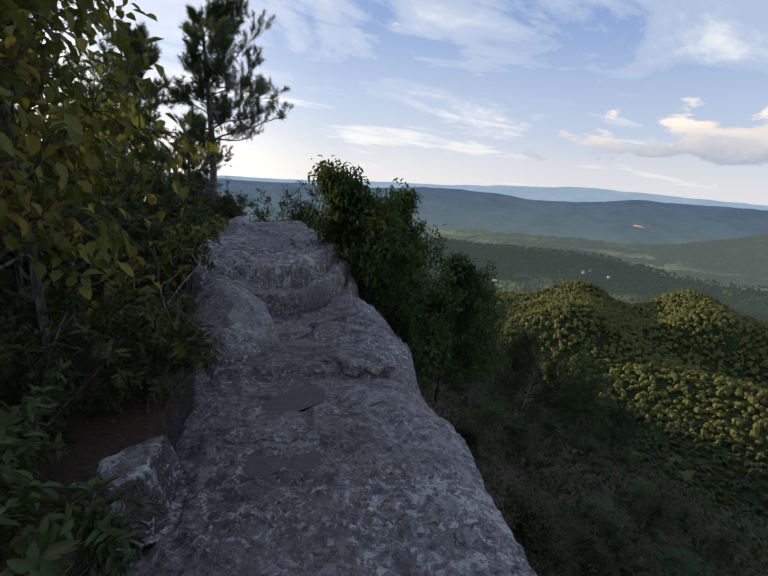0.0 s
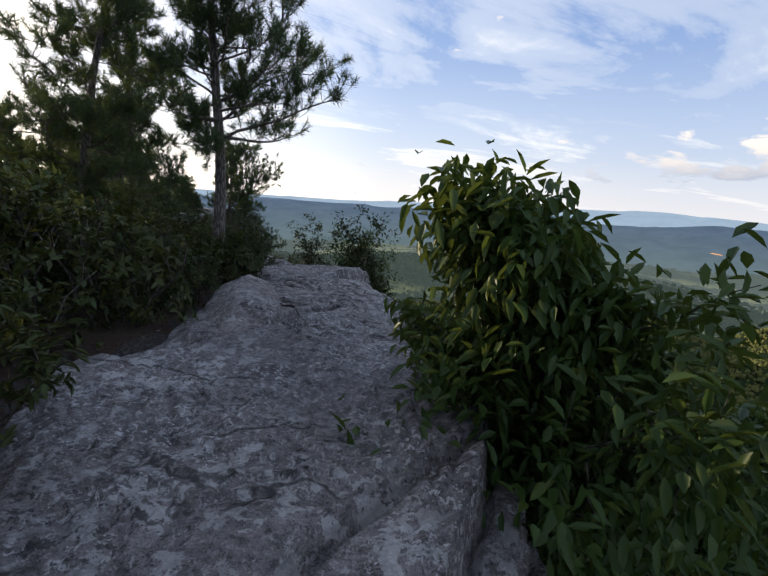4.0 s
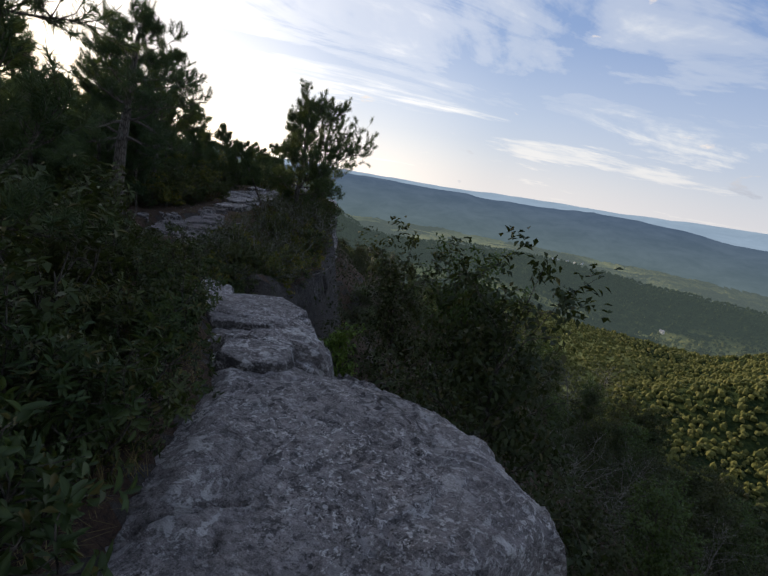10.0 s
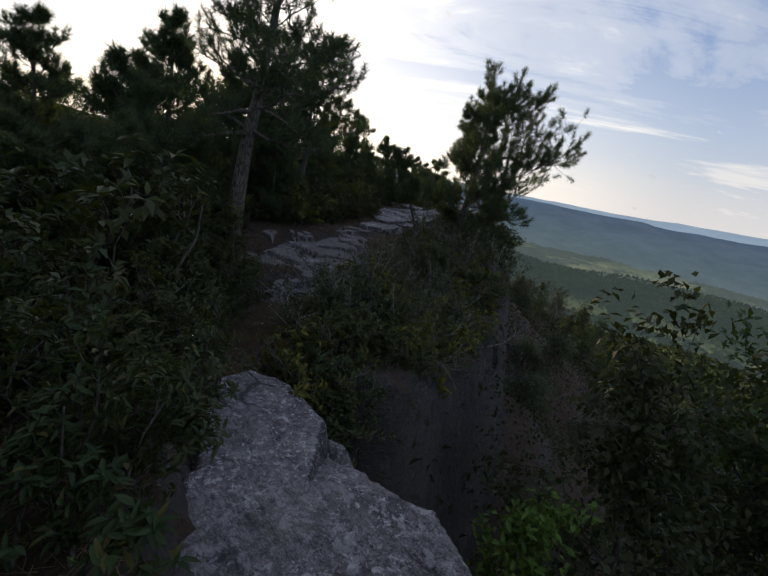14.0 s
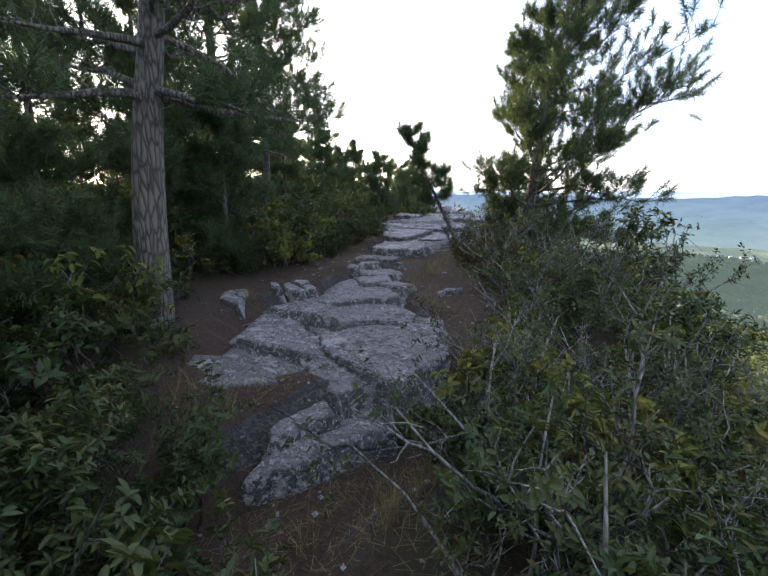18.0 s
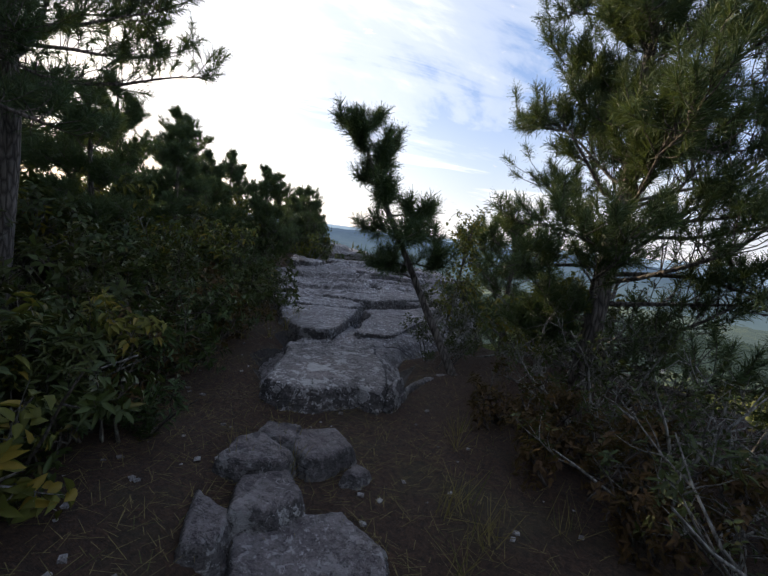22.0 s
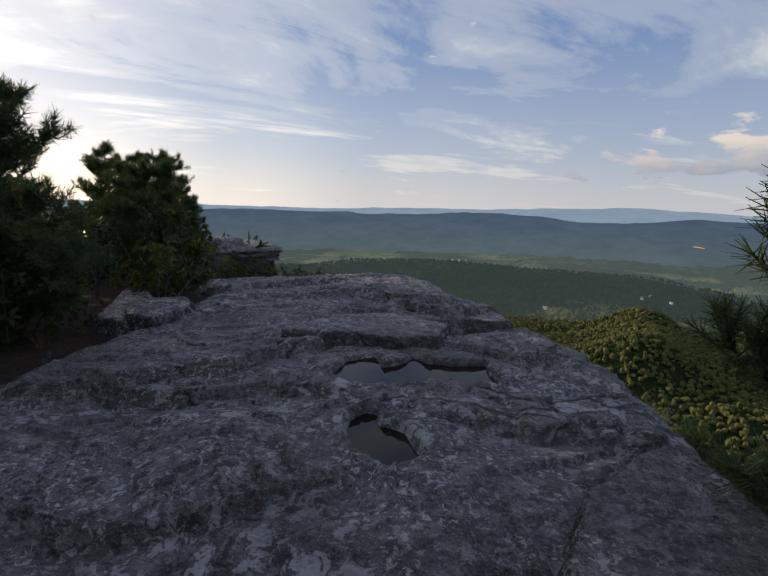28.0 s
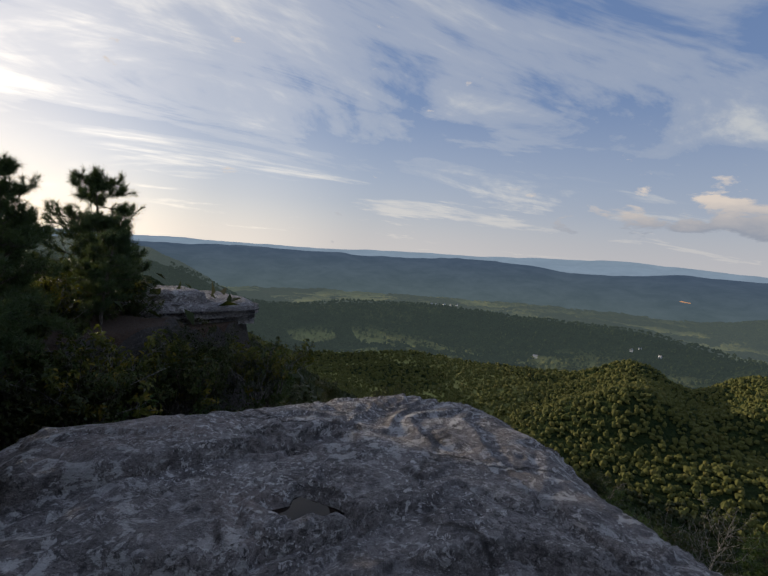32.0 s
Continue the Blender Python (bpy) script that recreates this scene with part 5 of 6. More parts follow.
def bush(seed, height, spread, stems, leaf_mat, wood_mat, leaf=(0.075, 0.026), whorl=7, twigs=4, name="laurel_bush", label="", bare=0.0, droop=0.2, levels=2, density=1.0, plain=False):
    """A shrub: stems that fork into twigs with a rosette of leaves at each end."""
    rng = np.random.default_rng(seed)
    root = thing(name, label, "shrub")
    wood, crown = [], Shape()
    tips, dirs = [], []
    for i in range(stems):
        a = 2 * math.pi * (i + rng.uniform(-0.3, 0.3)) / stems
        lean = rng.uniform(0.15, 1.0) * spread / height
        stem = Shape()
        ln = height * rng.uniform(0.72, 1.0) * math.hypot(1, lean * 0.8)
        pts, d = limb(rng, (0.10 * math.cos(a), 0.10 * math.sin(a), -0.12), (math.cos(a) * lean, math.sin(a) * lean, 1), ln, 0.7, 5)
        stem.tube(pts, np.linspace(0.013, 0.004, len(pts)) * (0.7 + 0.5 * height), 4)
        todo = [(pts, d, ln, 1)]
        while todo:
            line, dd, l, level = todo.pop()
            for k in range(twigs):
                t = rng.uniform(0.25, 1.0) if level < levels else rng.uniform(0.4, 1.0)
                q = line[min(int(t * (len(line) - 1)), len(line) - 2)]
                e = unit(dd * 0.7 + random_dirs(rng, 1)[0] * 0.9 + np.array([0, 0, 0.35]))
                tl = l * rng.uniform(0.25, 0.48)
                tp, te = limb(rng, q, e, tl, 0.6, 3, 0.25)
                stem.tube(tp, np.linspace(0.006, 0.0022, len(tp)) * (0.8 + 0.3 * height) / level ** 0.5, 3)
                if level < levels:
                    todo.append((tp, te, tl * 1.5, level + 1))
                if rng.random() > bare:
                    tips.append(tp[-1]), dirs.append(te)
                    if rng.random() < 0.8 * density:
                        tips.append(tp[-2]), dirs.append(te)
                    if rng.random() < 0.5 * density:
                        tips.append(tp[-3]), dirs.append(te)
        wood.append(stem)
    tips, dirs = np.array(tips), np.array(dirs)
    n = len(tips)
    for k in range(whorl):
        out = unit(np.cross(dirs, random_dirs(rng, n)))
        d = unit(out + dirs * rng.uniform(0.1, 0.9, (n, 1)) + np.array([0, 0, 0.1 - droop]))
        crown.leaves(tips + rng.normal(size=(n, 3)) * 0.012, d, unit(dirs + np.array([0, 0, 0.6])), leaf[0] * rng.uniform(0.6, 1.15, n), leaf[1] * rng.uniform(0.75, 1.1, n), 0.25, droop, plain)
    branch_parts("branchwork", root, wood, wood_mat, False)
    solid("foliage", crown.mesh(), leaf_mat, root)
    return root


def leafy_tree(seed, height, radius, leaf_mat, wood_mat, leaves=3200, leaf=(0.12, 0.042), crown_from=0.2, cone=0.6, name="broadleaf_tree", label="", hang=0.4, trunk=0.07, category="tree", plain=False, twigs=7):
    """A broad-leaved tree: tapered trunk, limbs, and leaves in sprays along the twigs."""
    rng = np.random.default_rng(seed)
    root = thing(name, label, category)
    stem, limbs, crown = Shape(), [], Shape()
    pts, _ = limb(rng, (0, 0, -0.3), (rng.normal() * 0.08, rng.normal() * 0.08, 1), height * 0.96, 0.25, 8)
    stem.tube(pts, np.linspace(trunk, 0.012, len(pts)), 8)
    n_limb = int(12 + height * 4)
    tw_p, tw_d = [], []
    for i in range(n_limb):
        t = crown_from + (1 - crown_from) * (i + rng.uniform(0, 1)) / n_limb
        k = min(int(t * (len(pts) - 1)), len(pts) - 2)
        fr = t * (len(pts) - 1) - k
        base = pts[k] * (1 - fr) + pts[k + 1] * fr
        a = i * 2.4 + rng.uniform(-0.4, 0.4)
        width = radius * (1 - cone * (t - crown_from) / (1 - crown_from)) * rng.uniform(0.55, 1.12)
        ln = max(width, 0.12)
        bp, bd = limb(rng, base, (math.cos(a), math.sin(a), 0.35 + 0.8 * t), ln, 0.45, 4, 0.2)
        s = Shape()
        s.tube(bp, np.linspace(trunk * 0.36, 0.004, len(bp)) * (1.1 - 0.7 * t), 5)
        for j in range(twigs):
            q = bp[rng.integers(1, len(bp))]
            e = unit(bd * 0.6 + random_dirs(rng, 1)[0])
            tp, te = limb(rng, q, e, ln * rng.uniform(0.25, 0.5), 0.5, 3)
            if not plain or j < 2:
                s.tube(tp, np.linspace(0.006, 0.002, len(tp)), 3)
            for m in range(3):
                tw_p.append(tp[m + 1]), tw_d.append(te)
        limbs.append(s)
    tw_p, tw_d = np.array(tw_p), np.array(tw_d)
    pick = rng.integers(0, len(tw_p), leaves)
    p = tw_p[pick] + rng.normal(size=(leaves, 3)) * 0.06 * radius ** 0.5
    d = unit(tw_d[pick] * 0.7 + random_dirs(rng, leaves) * 0.9 + np.array([0, 0, -hang]))
    up = unit(random_dirs(rng, leaves) * 0.5 + np.array([0, 0, 1.0]))
    crown.leaves(p, d, up, leaf[0] * rng.uniform(0.55, 1.15, leaves), leaf[1] * rng.uniform(0.7, 1.15, leaves), 0.2, 0.2, plain)
    solid("trunk", stem.mesh(), wood_mat, root)
    branch_parts("branchwork", root, limbs, wood_mat, False)
    solid("crown", crown.mesh(), leaf_mat, root)
    return root


def pine(seed, height, trunk, crown_from, reach, label, lean=(0, 0), whorls=9, per=5, needle=0.115, shape=0.55, heavy=None, name="pine_tree", taper=0.25, per_tuft=12, thick=1.0, rise=0.4):
    """A mountain pine: bark trunk, crooked boughs that are bare inside, and brushes of needles at the ends of upturned shoots."""
    rng = np.random.default_rng(seed)
    root = thing(name, label, "tree")
    stem, boughs, needles = Shape(), [], Shape()
    pts, _ = limb(rng, (0, 0, -0.3), (lean[0], lean[1], 1), (height + 0.3) * math.hypot(1, *lean), 0.22, 12, 0.25 * math.hypot(*lean))
    rad = trunk * (1 - (1 - taper) * np.linspace(0, 1, len(pts)) ** 1.1)
    rad[0] *= 1.35
    rad[-1] = 0.012
    stem.tube(pts, rad, 10)
    tp, td = [], []

    def brush(line, length):
        """Needles round the last stretch of a shoot."""
        end, d = line[-1], unit(line[-1] - line[-2])
        for k in range(6):
            tp.append(end - d * length * k / 5), td.append(d)

    for w in range(whorls):
        t = crown_from + (1 - crown_from) * (w + 0.5) / whorls
        for i in range(per):
            tt = min(t + rng.uniform(-0.4, 0.4) * (1 - crown_from) / whorls, 0.99)
            k = min(int(tt * (len(pts) - 1)), len(pts) - 2)
            fr = tt * (len(pts) - 1) - k
            base = pts[k] * (1 - fr) + pts[k + 1] * fr
            a = 2 * math.pi * (i + rng.uniform(-0.35, 0.35)) / per + w * 1.1
            rel = (tt - crown_from) / (1 - crown_from)
            ln = reach * (1 - rel) ** shape * rng.uniform(0.6, 1.1) * (0.6 + 0.4 * min(1, rel * 4)) + 0.15
            if heavy is not None:
                ln *= 1 + 0.5 * math.cos(a - heavy)
            bp, bd = limb(rng, base, (math.cos(a), math.sin(a), 0.02 + rise * rel), ln, 0.7, 6, 0.25)
            s = Shape()
            s.tube(bp, np.linspace(max(trunk * 0.26 * (1.05 - rel), 0.010), 0.005, len(bp)), 5)
            brush(bp, 0.17)
            for j in range(int(7 + ln * 15 * thick)):
                f_ = rng.uniform(1.4, len(bp) - 1.001)
                q = bp[int(f_)] + (bp[int(f_) + 1] - bp[int(f_)]) * (f_ % 1)
                e = unit(bd * 0.7 + random_dirs(rng, 1)[0] * np.array([1.0, 1.0, 0.6]) + np.array([0, 0, 0.15]))
                sp, _ = limb(rng, q, e, ln * rng.uniform(0.10, 0.26) + 0.10, 0.4, 3, 1.0)
                s.tube(sp, np.linspace(0.006, 0.003, len(sp)), 3)
                brush(sp, 0.15)
            boughs.append(s)
    brush(pts[-3:], 0.3)
    tp, td = np.array(tp), np.array(td)
    n = len(tp)
    for k in range(per_tuft):
        r = random_dirs(rng, n)
        d = unit(td * rng.uniform(0.35, 1.0, (n, 1)) + r * 0.85)
        needles.blades(tp + td * rng.uniform(-0.03, 0.03, (n, 1)), d, unit(np.cross(d, random_dirs(rng, n))), needle * rng.uniform(0.7, 1.15, n), 0.0020 * (24 / per_tuft) ** 0.8, 0.0014)
    solid("trunk", stem.mesh(), BARK, root)
    branch_parts("bough", root, boughs, BARK)
    solid("needle_mass", needles.mesh(False), NEEDLE, root)
    return root


def stand(ob, x, y, top=None, turn=0.0, size=1.0, sink=0.0):
    """Sets a plant on the ground."""
    z = float(soil_height(np.array([[x]]), np.array([[y]]))[0, 0]) if top is None else top
    ob.matrix_basis = pose(x, y, z - sink, 0, 0, turn) @ Matrix.Diagonal((size, size, size, 1))
    return ob


def plant(ob, x, y, turn=0.0, size=1.0, tall=1.0, z=None, tilt=0.0):
    """A copy of a plant elsewhere."""
    made = copy_thing(ob, Matrix())
    if z is None:
        z = float(soil_height(np.array([[x]]), np.array([[y]]))[0, 0])
    made.matrix_basis = pose(x, y, z - 0.03, tilt, 0, turn) @ Matrix.Diagonal((size, size, size * tall, 1))
    return made
# ---- the pines ----
pine_a = stand(pine(101, 5.1, 0.11, 0.43, 1.85, "tall pitch pine with a bare lower trunk above the laurel", (0.03, 0.02), 9, 5, heavy=0.5, thick=1.1), -3.15, 4.25)
stand(pine(102, 5.0, 0.10, 0.16, 1.7, "dense pitch pine deep in the laurel thicket", (0, 0), 10, 5, per_tuft=10), -5.60, 4.00)
stand(pine(103, 5.4, 0.11, 0.20, 1.8, "dark pitch pine behind the laurel", (0.03, 0), 9, 5, per_tuft=10), -6.60, 6.40)
pine_b = stand(pine(104, 4.6, 0.17, 0.44, 2.0, "rough-barked pitch pine with wide boughs beside the terrace", (0.02, 0.01), 8, 5, shape=0.45, thick=0.6), -12.2, 11.6)
stand(pine(105, 3.8, 0.11, 0.10, 1.95, "bushy pitch pine with a rounded crown at the cliff edge", (0.03, 0.0), 10, 6, 0.10, shape=0.34, heavy=0.6, thick=1.0, per_tuft=20), -10.95, 17.45)
light_pine = stand(pine(110, 3.4, 0.08, 0.10, 1.35, "dense dark pitch pine among the laurel", (0.02, 0.0), 9, 5, 0.13, 0.6, per_tuft=9, thick=1.3), -20.4, 15.2)
stand(pine(106, 2.15, 0.045, 0.42, 0.40, "young pitch pine that leans out over the path", (-0.62, -0.05), 6, 3, 0.10, thick=0.5, per_tuft=24), -11.86, 17.1)
pine_d = stand(pine(107, 2.6, 0.06, 0.08, 1.1, "short dense pitch pine beside the slab", (0, 0), 8, 5, shape=0.6, per_tuft=11), -18.50, 22.30, size=0.88)
pine_e = stand(pine(108, 2.4, 0.055, 0.25, 0.95, "small wind-shaped pitch pine on the rock", (0.08, 0), 6, 5, per_tuft=11), -19.13, 25.00, size=0.72)
stand(pine(109, 2.9, 0.07, 0.25, 1.2, "pitch pine growing from below the slab edge", (-0.02, -0.1), 7, 5, heavy=4.0), -12.0, 21.13, -2.15)
for x, y, s, k, turn in ((-14.88, 14.20, 0.95, pine_b, 140), (-15.90, 15.47, 0.9, pine_a, 60), (-13.01, 11.05, 0.7, pine_d, 30), (-18.2, 19.3, 0.75, light_pine, 200), (-19.2, 20.9, 0.7, light_pine, 90), (-17.3, 17.2, 0.75, light_pine, 310),
                         (-21.9, 29.9, 0.7, pine_e, 40), (-22.6, 31.0, 0.85, pine_e, 150), (-22.64, 28.42, 0.8, light_pine, 250), (-20.39, 26.26, 0.62, light_pine, 10), (-21.3, 27.6, 0.7, light_pine, 190), (-23.27, 25.90, 1.0, light_pine, 100), (-23.90, 32.20, 1.2, pine_e, 300),
                         # the pines round x -10, y 9 are added to screen the low sun
                         (-9.80, 5.60, 0.75, light_pine, 210), (-11.5, 9.4, 0.85, light_pine, 120), (-9.5, 9.1, 0.6, light_pine, 300), (-12.6, 10.2, 0.85, light_pine, 10), (-14.3, 12.5, 1.0, light_pine, 75), (-13.9, 13.4, 0.75, light_pine, 200), (-10.2, 8.3, 0.6, light_pine, 20), (-13.50, 6.00, 1.0, light_pine, 90), (-8.40, 2.20, 1.3, light_pine, 10),
                         (-5.20, 0.20, 1.0, pine_a, 300), (-4.4, -3.4, 0.95, pine_b, 45), (-20.48, 17.35, 1.3, light_pine, 0), (-21.83, 20.50, 1.1, light_pine, 70), (-17.33, 11.95, 1.3, light_pine, 160), (-23.63, 24.10, 1.2, light_pine, 0), (-16.00, 9.00, 1.0, light_pine, 220)):
    plant(k, x, y, turn, s)

# ---- laurel and other shrubs ----
rng = np.random.default_rng(5)
laurels = [bush(200 + i, 1.0 + 0.12 * i, 0.75, 7, LAUREL, DARK_TWIG, (0.072, 0.025), 7, 4, label="dense mountain laurel with leathery dark green leaves") for i in range(3)]
back_laurels = [bush(250 + i, 1.1, 0.8, 5, LAUREL, DARK_TWIG, (0.095, 0.036), 5, 4, label="tall dark green laurel deep in the thicket", density=0.7, plain=True) for i in range(2)]
turning = [bush(210 + i, 1.25, 0.8, 6, AUTUMN, TWIG, (0.085, 0.042), 4, 4, "deciduous_shrub", "huckleberry shrub with yellowing leaves", 0.15, 0.5) for i in range(2)]
twiggy = [bush(220 + i, 1.1, 0.85, 7, LAUREL, TWIG, (0.05, 0.02), 5, 4, "lichened_shrub", "grey lichened shrub with sparse leaves", 0.3, 0.2) for i in range(2)]
rusty = [bush(230, 0.55, 0.6, 7, BROWN, DARK_TWIG, (0.05, 0.02), 6, 4, "low_shrub", "low rust-brown shrub by the path", 0.1, 0.2)]
low = [bush(240, 0.5, 0.55, 7, LAUREL, DARK_TWIG, (0.055, 0.022), 6, 4, "low_shrub", "low dark green shrub at the rock edge", 0.05, 0.2)]
PATH_LINE = [(2.6, -12), (2.25, -7), (1.4, -3.5), (0, 0), (-0.4, 1.7), (-1.1, 3.5), (-1.9, 5.0), (-3.0, 6.3), (-4.6, 8.0), (-6.7, 8.9), (-8.1, 10.0), (-9.3, 11.1), (-10.3, 12.5), (-11.7, 13.8), (-12.7, 15.3), (-13.9, 17.8), (-15.0, 21.0), (-15.5, 22.9)]


def free_for_shrub(x, y, gap):
    a = lambda poly: float(signed_distance(np.array([[x]]), np.array([[y]]), poly)[0, 0])
    return max(a(ROCK_A), a(ROCK_C), a(ROCK_B)) < -gap and a(LAND) > 0.15 and float(line_distance(np.array([[x]]), np.array([[y]]), PATH_LINE)[0, 0]) > 0.62 + gap


spots = []
for _ in range(4200):
    x, y = rng.uniform(-27, 3.5), rng.uniform(-12, 30)
    d = float(line_distance(np.array([[x]]), np.array([[y]]), PATH_LINE)[0, 0])
    if d > 6.2 or not free_for_shrub(x, y, 0.08) or any((x - a) ** 2 + (y - b) ** 2 < 0.27 for a, b in spots):
        continue
    if -13.2 < x < -9.0 and 10.8 < y < 15.6 and d < (1.7 if y < 13 or x > -11.5 else 1.15):
        continue
    if x > -12.2 and 14.4 < y < 18.5 and d < 1.9:
        continue
    if -20.5 < x < -17 and y > 21 and rng.random() < 0.6:
        continue
    spots.append((x, y))
    u = rng.random()
    right = y > 10 and x > -9.2 - 0.45 * (y - 10)
    far_ = smooth(2.0, 5.0, np.array(d))
    size = rng.uniform(0.85, 1.2) * (1 + 0.55 * float(far_))
    if right:
        kind = twiggy[int(u * 2)] if u < 0.6 else (turning[0] if u < 0.75 else laurels[0])
        size *= 0.8
    elif y > 10:
        kind = turning[int(u * 4) % 2] if u < 0.4 else laurels[int(u * 9) % 3]
        size *= 0.85
    else:
        kind = laurels[int(u * 9) % 3] if u < 0.86 else (turning[0] if u < 0.94 else rusty[0])
    if d > 1.6 and kind in laurels:
        kind = back_laurels[int(u * 30) % 2]
    plant(kind, x, y, rng.uniform(0, 360), size * (0.8 if d < 1.5 else 1.0), rng.uniform(0.85, 1.1))
# shrubs along the terrace and on the far ledge
for x, y, k, size in ((-13.95, 15.75, laurels[0], 0.7), (-14.2, 16.3, rusty[0], 1.2), (-13.75, 15.1, rusty[0], 1.1), (-14.6, 17.1, laurels[1], 0.7), (-13.4, 14.45, laurels[2], 0.65), (-13.9, 14.7, turning[0], 0.7), (-13.9, 15.5, laurels[1], 0.9), (-15.0, 17.5, laurels[0], 0.7),
                      (-15.4, 17.9, rusty[0], 1.1), (-15.9, 18.2, laurels[2], 0.7), (-13.3, 13.9, turning[1], 0.7), (-13.3, 14.2, laurels[0], 0.9), (-13.4, 13.3, laurels[1], 0.7)):
    plant(k, x, y, 71 * x, size)
for k_ in range(130):
    x, y = rng.uniform(-24.5, -18.7), rng.uniform(24.6, 33.2)
    if float(signed_distance(np.array([[x]]), np.array([[y]]), LAND)[0, 0]) < 0.1 or float(signed_distance(np.array([[x]]), np.array([[y]]), LEDGE)[0, 0]) > 0.1 or (x > -21.6 and y > 29.5):
        continue
    plant((laurels[0], turning[0], back_laurels[1], twiggy[0], low[0])[k_ % 5], x, y, rng.uniform(0, 360), rng.uniform(0.55, 0.95))
# shrubs along the foot of the jutting ledge
for k_ in range(26):
    f_ = rng.uniform(0, 1)
    x, y = -20.7 + 1.5 * f_ + rng.uniform(-0.5, 0.3), 27.2 + 4.6 * f_ + rng.uniform(-0.4, 0.4)
    plant((twiggy[1], laurels[1], laurels[0], turning[1])[k_ % 4], x, y, rng.uniform(0, 360), rng.uniform(0.7, 1.1), z=-2.55 + 0.7 * (1 - f_) + rng.uniform(-0.1, 0.2))
# shrubs hanging over the promontory wall
for k_ in range(58):
    f_ = rng.uniform(0, 1) ** 1.5
    x, y = -6.75 - 2.3 * f_ ** 1.3 + rng.uniform(-0.35, 0.12), 9.9 + 6.4 * f_ + rng.uniform(-0.2, 0.2)
    kind = (twiggy[0], laurels[0], rusty[0], turning[1], twiggy[1])[k_ % 5]
    plant(kind, x, y, rng.uniform(0, 360), rng.uniform(0.55, 0.8), z=float(ground_level(np.array([[x]]), np.array([[y]]))[0, 0]) - 0.12)
# the thicket round the gully
for x, y, k, size in ((-8.1, 11.0, twiggy[0], 1.0), (-7.6, 10.5, twiggy[1], 0.9), (-8.6, 11.8, twiggy[1], 1.0), (-7.3, 11.5, twiggy[0], 1.0), (-9.0, 12.5, twiggy[0], 0.9), (-9.4, 13.1, twiggy[1], 0.8), (-7.0, 10.4, laurels[0], 0.7), (-8.0, 11.6, laurels[1], 0.8),
                      (-8.4, 12.6, turning[0], 0.7), (-8.2, 13.4, twiggy[0], 1.0), (-9.6, 14.1, twiggy[1], 0.8), (-9.2, 14.4, laurels[2], 0.7), (-9.9, 15.0, turning[1], 0.6), (-8.6, 9.2, laurels[2], 0.85), (-8.0, 8.7, laurels[1], 0.9), (-9.3, 9.7, laurels[0], 0.9),
                      (-7.4, 8.2, laurels[2], 0.9), (-9.9, 10.1, laurels[0], 0.85), (-8.9, 8.7, turning[0], 1.15), (-6.9, 7.9, laurels[0], 0.9), (-10.6, 10.3, laurels[1], 0.8), (-8.7, 9.6, laurels[0], 0.6), (-7.9, 9.0, laurels[0], 0.55), (-7.2, 10.0, twiggy[0], 0.6),
                      (-7.7, 10.15, low[0], 0.9), (-8.2, 10.75, low[0], 0.9), (-6.6, 9.9, low[0], 1.0), (-7.0, 9.85, rusty[0], 0.8), (-11.0, 15.9, rusty[0], 1.0), (-11.35, 16.3, rusty[0], 0.9), (-10.6, 15.6, rusty[0], 0.9), (-10.2, 16.3, twiggy[0], 0.8), (-6.0, 8.25, laurels[0], 0.7), (-6.5, 8.4, laurels[1], 0.75), (-7.1, 8.65, laurels[2], 0.7), (-7.7, 9.05, laurels[0], 0.7), (-5.5, 7.85, laurels[1], 0.75), (-5.0, 7.35, laurels[2], 0.75), (-2.75, 3.7, laurels[0], 0.7), (-2.85, 4.4, laurels[1], 0.7), (-3.15, 5.0, laurels[2], 0.7), (-3.55, 5.6, laurels[0], 0.75), (-3.95, 6.15, laurels[1], 0.7), (-4.3, 6.6, laurels[2], 0.75), (-4.6, 7.05, laurels[0], 0.7), (-3.9, 5.5, laurels[1], 0.9), (-4.5, 6.1, laurels[0], 0.9), (-5.0, 6.7, laurels[1], 0.95), (-3.4, 4.5, laurels[0], 0.9), (-8.55, 9.5, laurels[2], 0.75), (-9.15, 10.05, laurels[1], 0.75), (-9.7, 10.45, laurels[0], 0.7), (-10.2, 10.85, laurels[2], 0.65), (-8.5, 11.35, twiggy[0], 0.85), (-8.85, 11.75, laurels[1], 0.65), (-9.15, 12.2, twiggy[1], 0.8), (-7.75, 10.75, laurels[2], 0.6), (-2.5, 2.6, laurels[2], 0.75), (-2.45, 1.9, laurels[1], 0.7), (2.5, -5.5, low[0], 0.85), (2.75, -5.4, low[0], 0.85), (2.4, -5.85, low[0], 0.75), (2.8, -5.8, low[0], 0.9), (2.6, -6.1, low[0], 0.8), (2.95, -6.2, low[0], 0.8), (-6.75, 9.85, twiggy[1], 0.6), (-7.3, 10.2, laurels[0], 0.6)):
    plant(k, x, y, 57 * x, size)
for k, o in enumerate(laurels + back_laurels + turning + twiggy + rusty + low):
    stand(o, -7.5 - 0.8 * (k % 3), 0.5 + 0.8 * (k // 3))

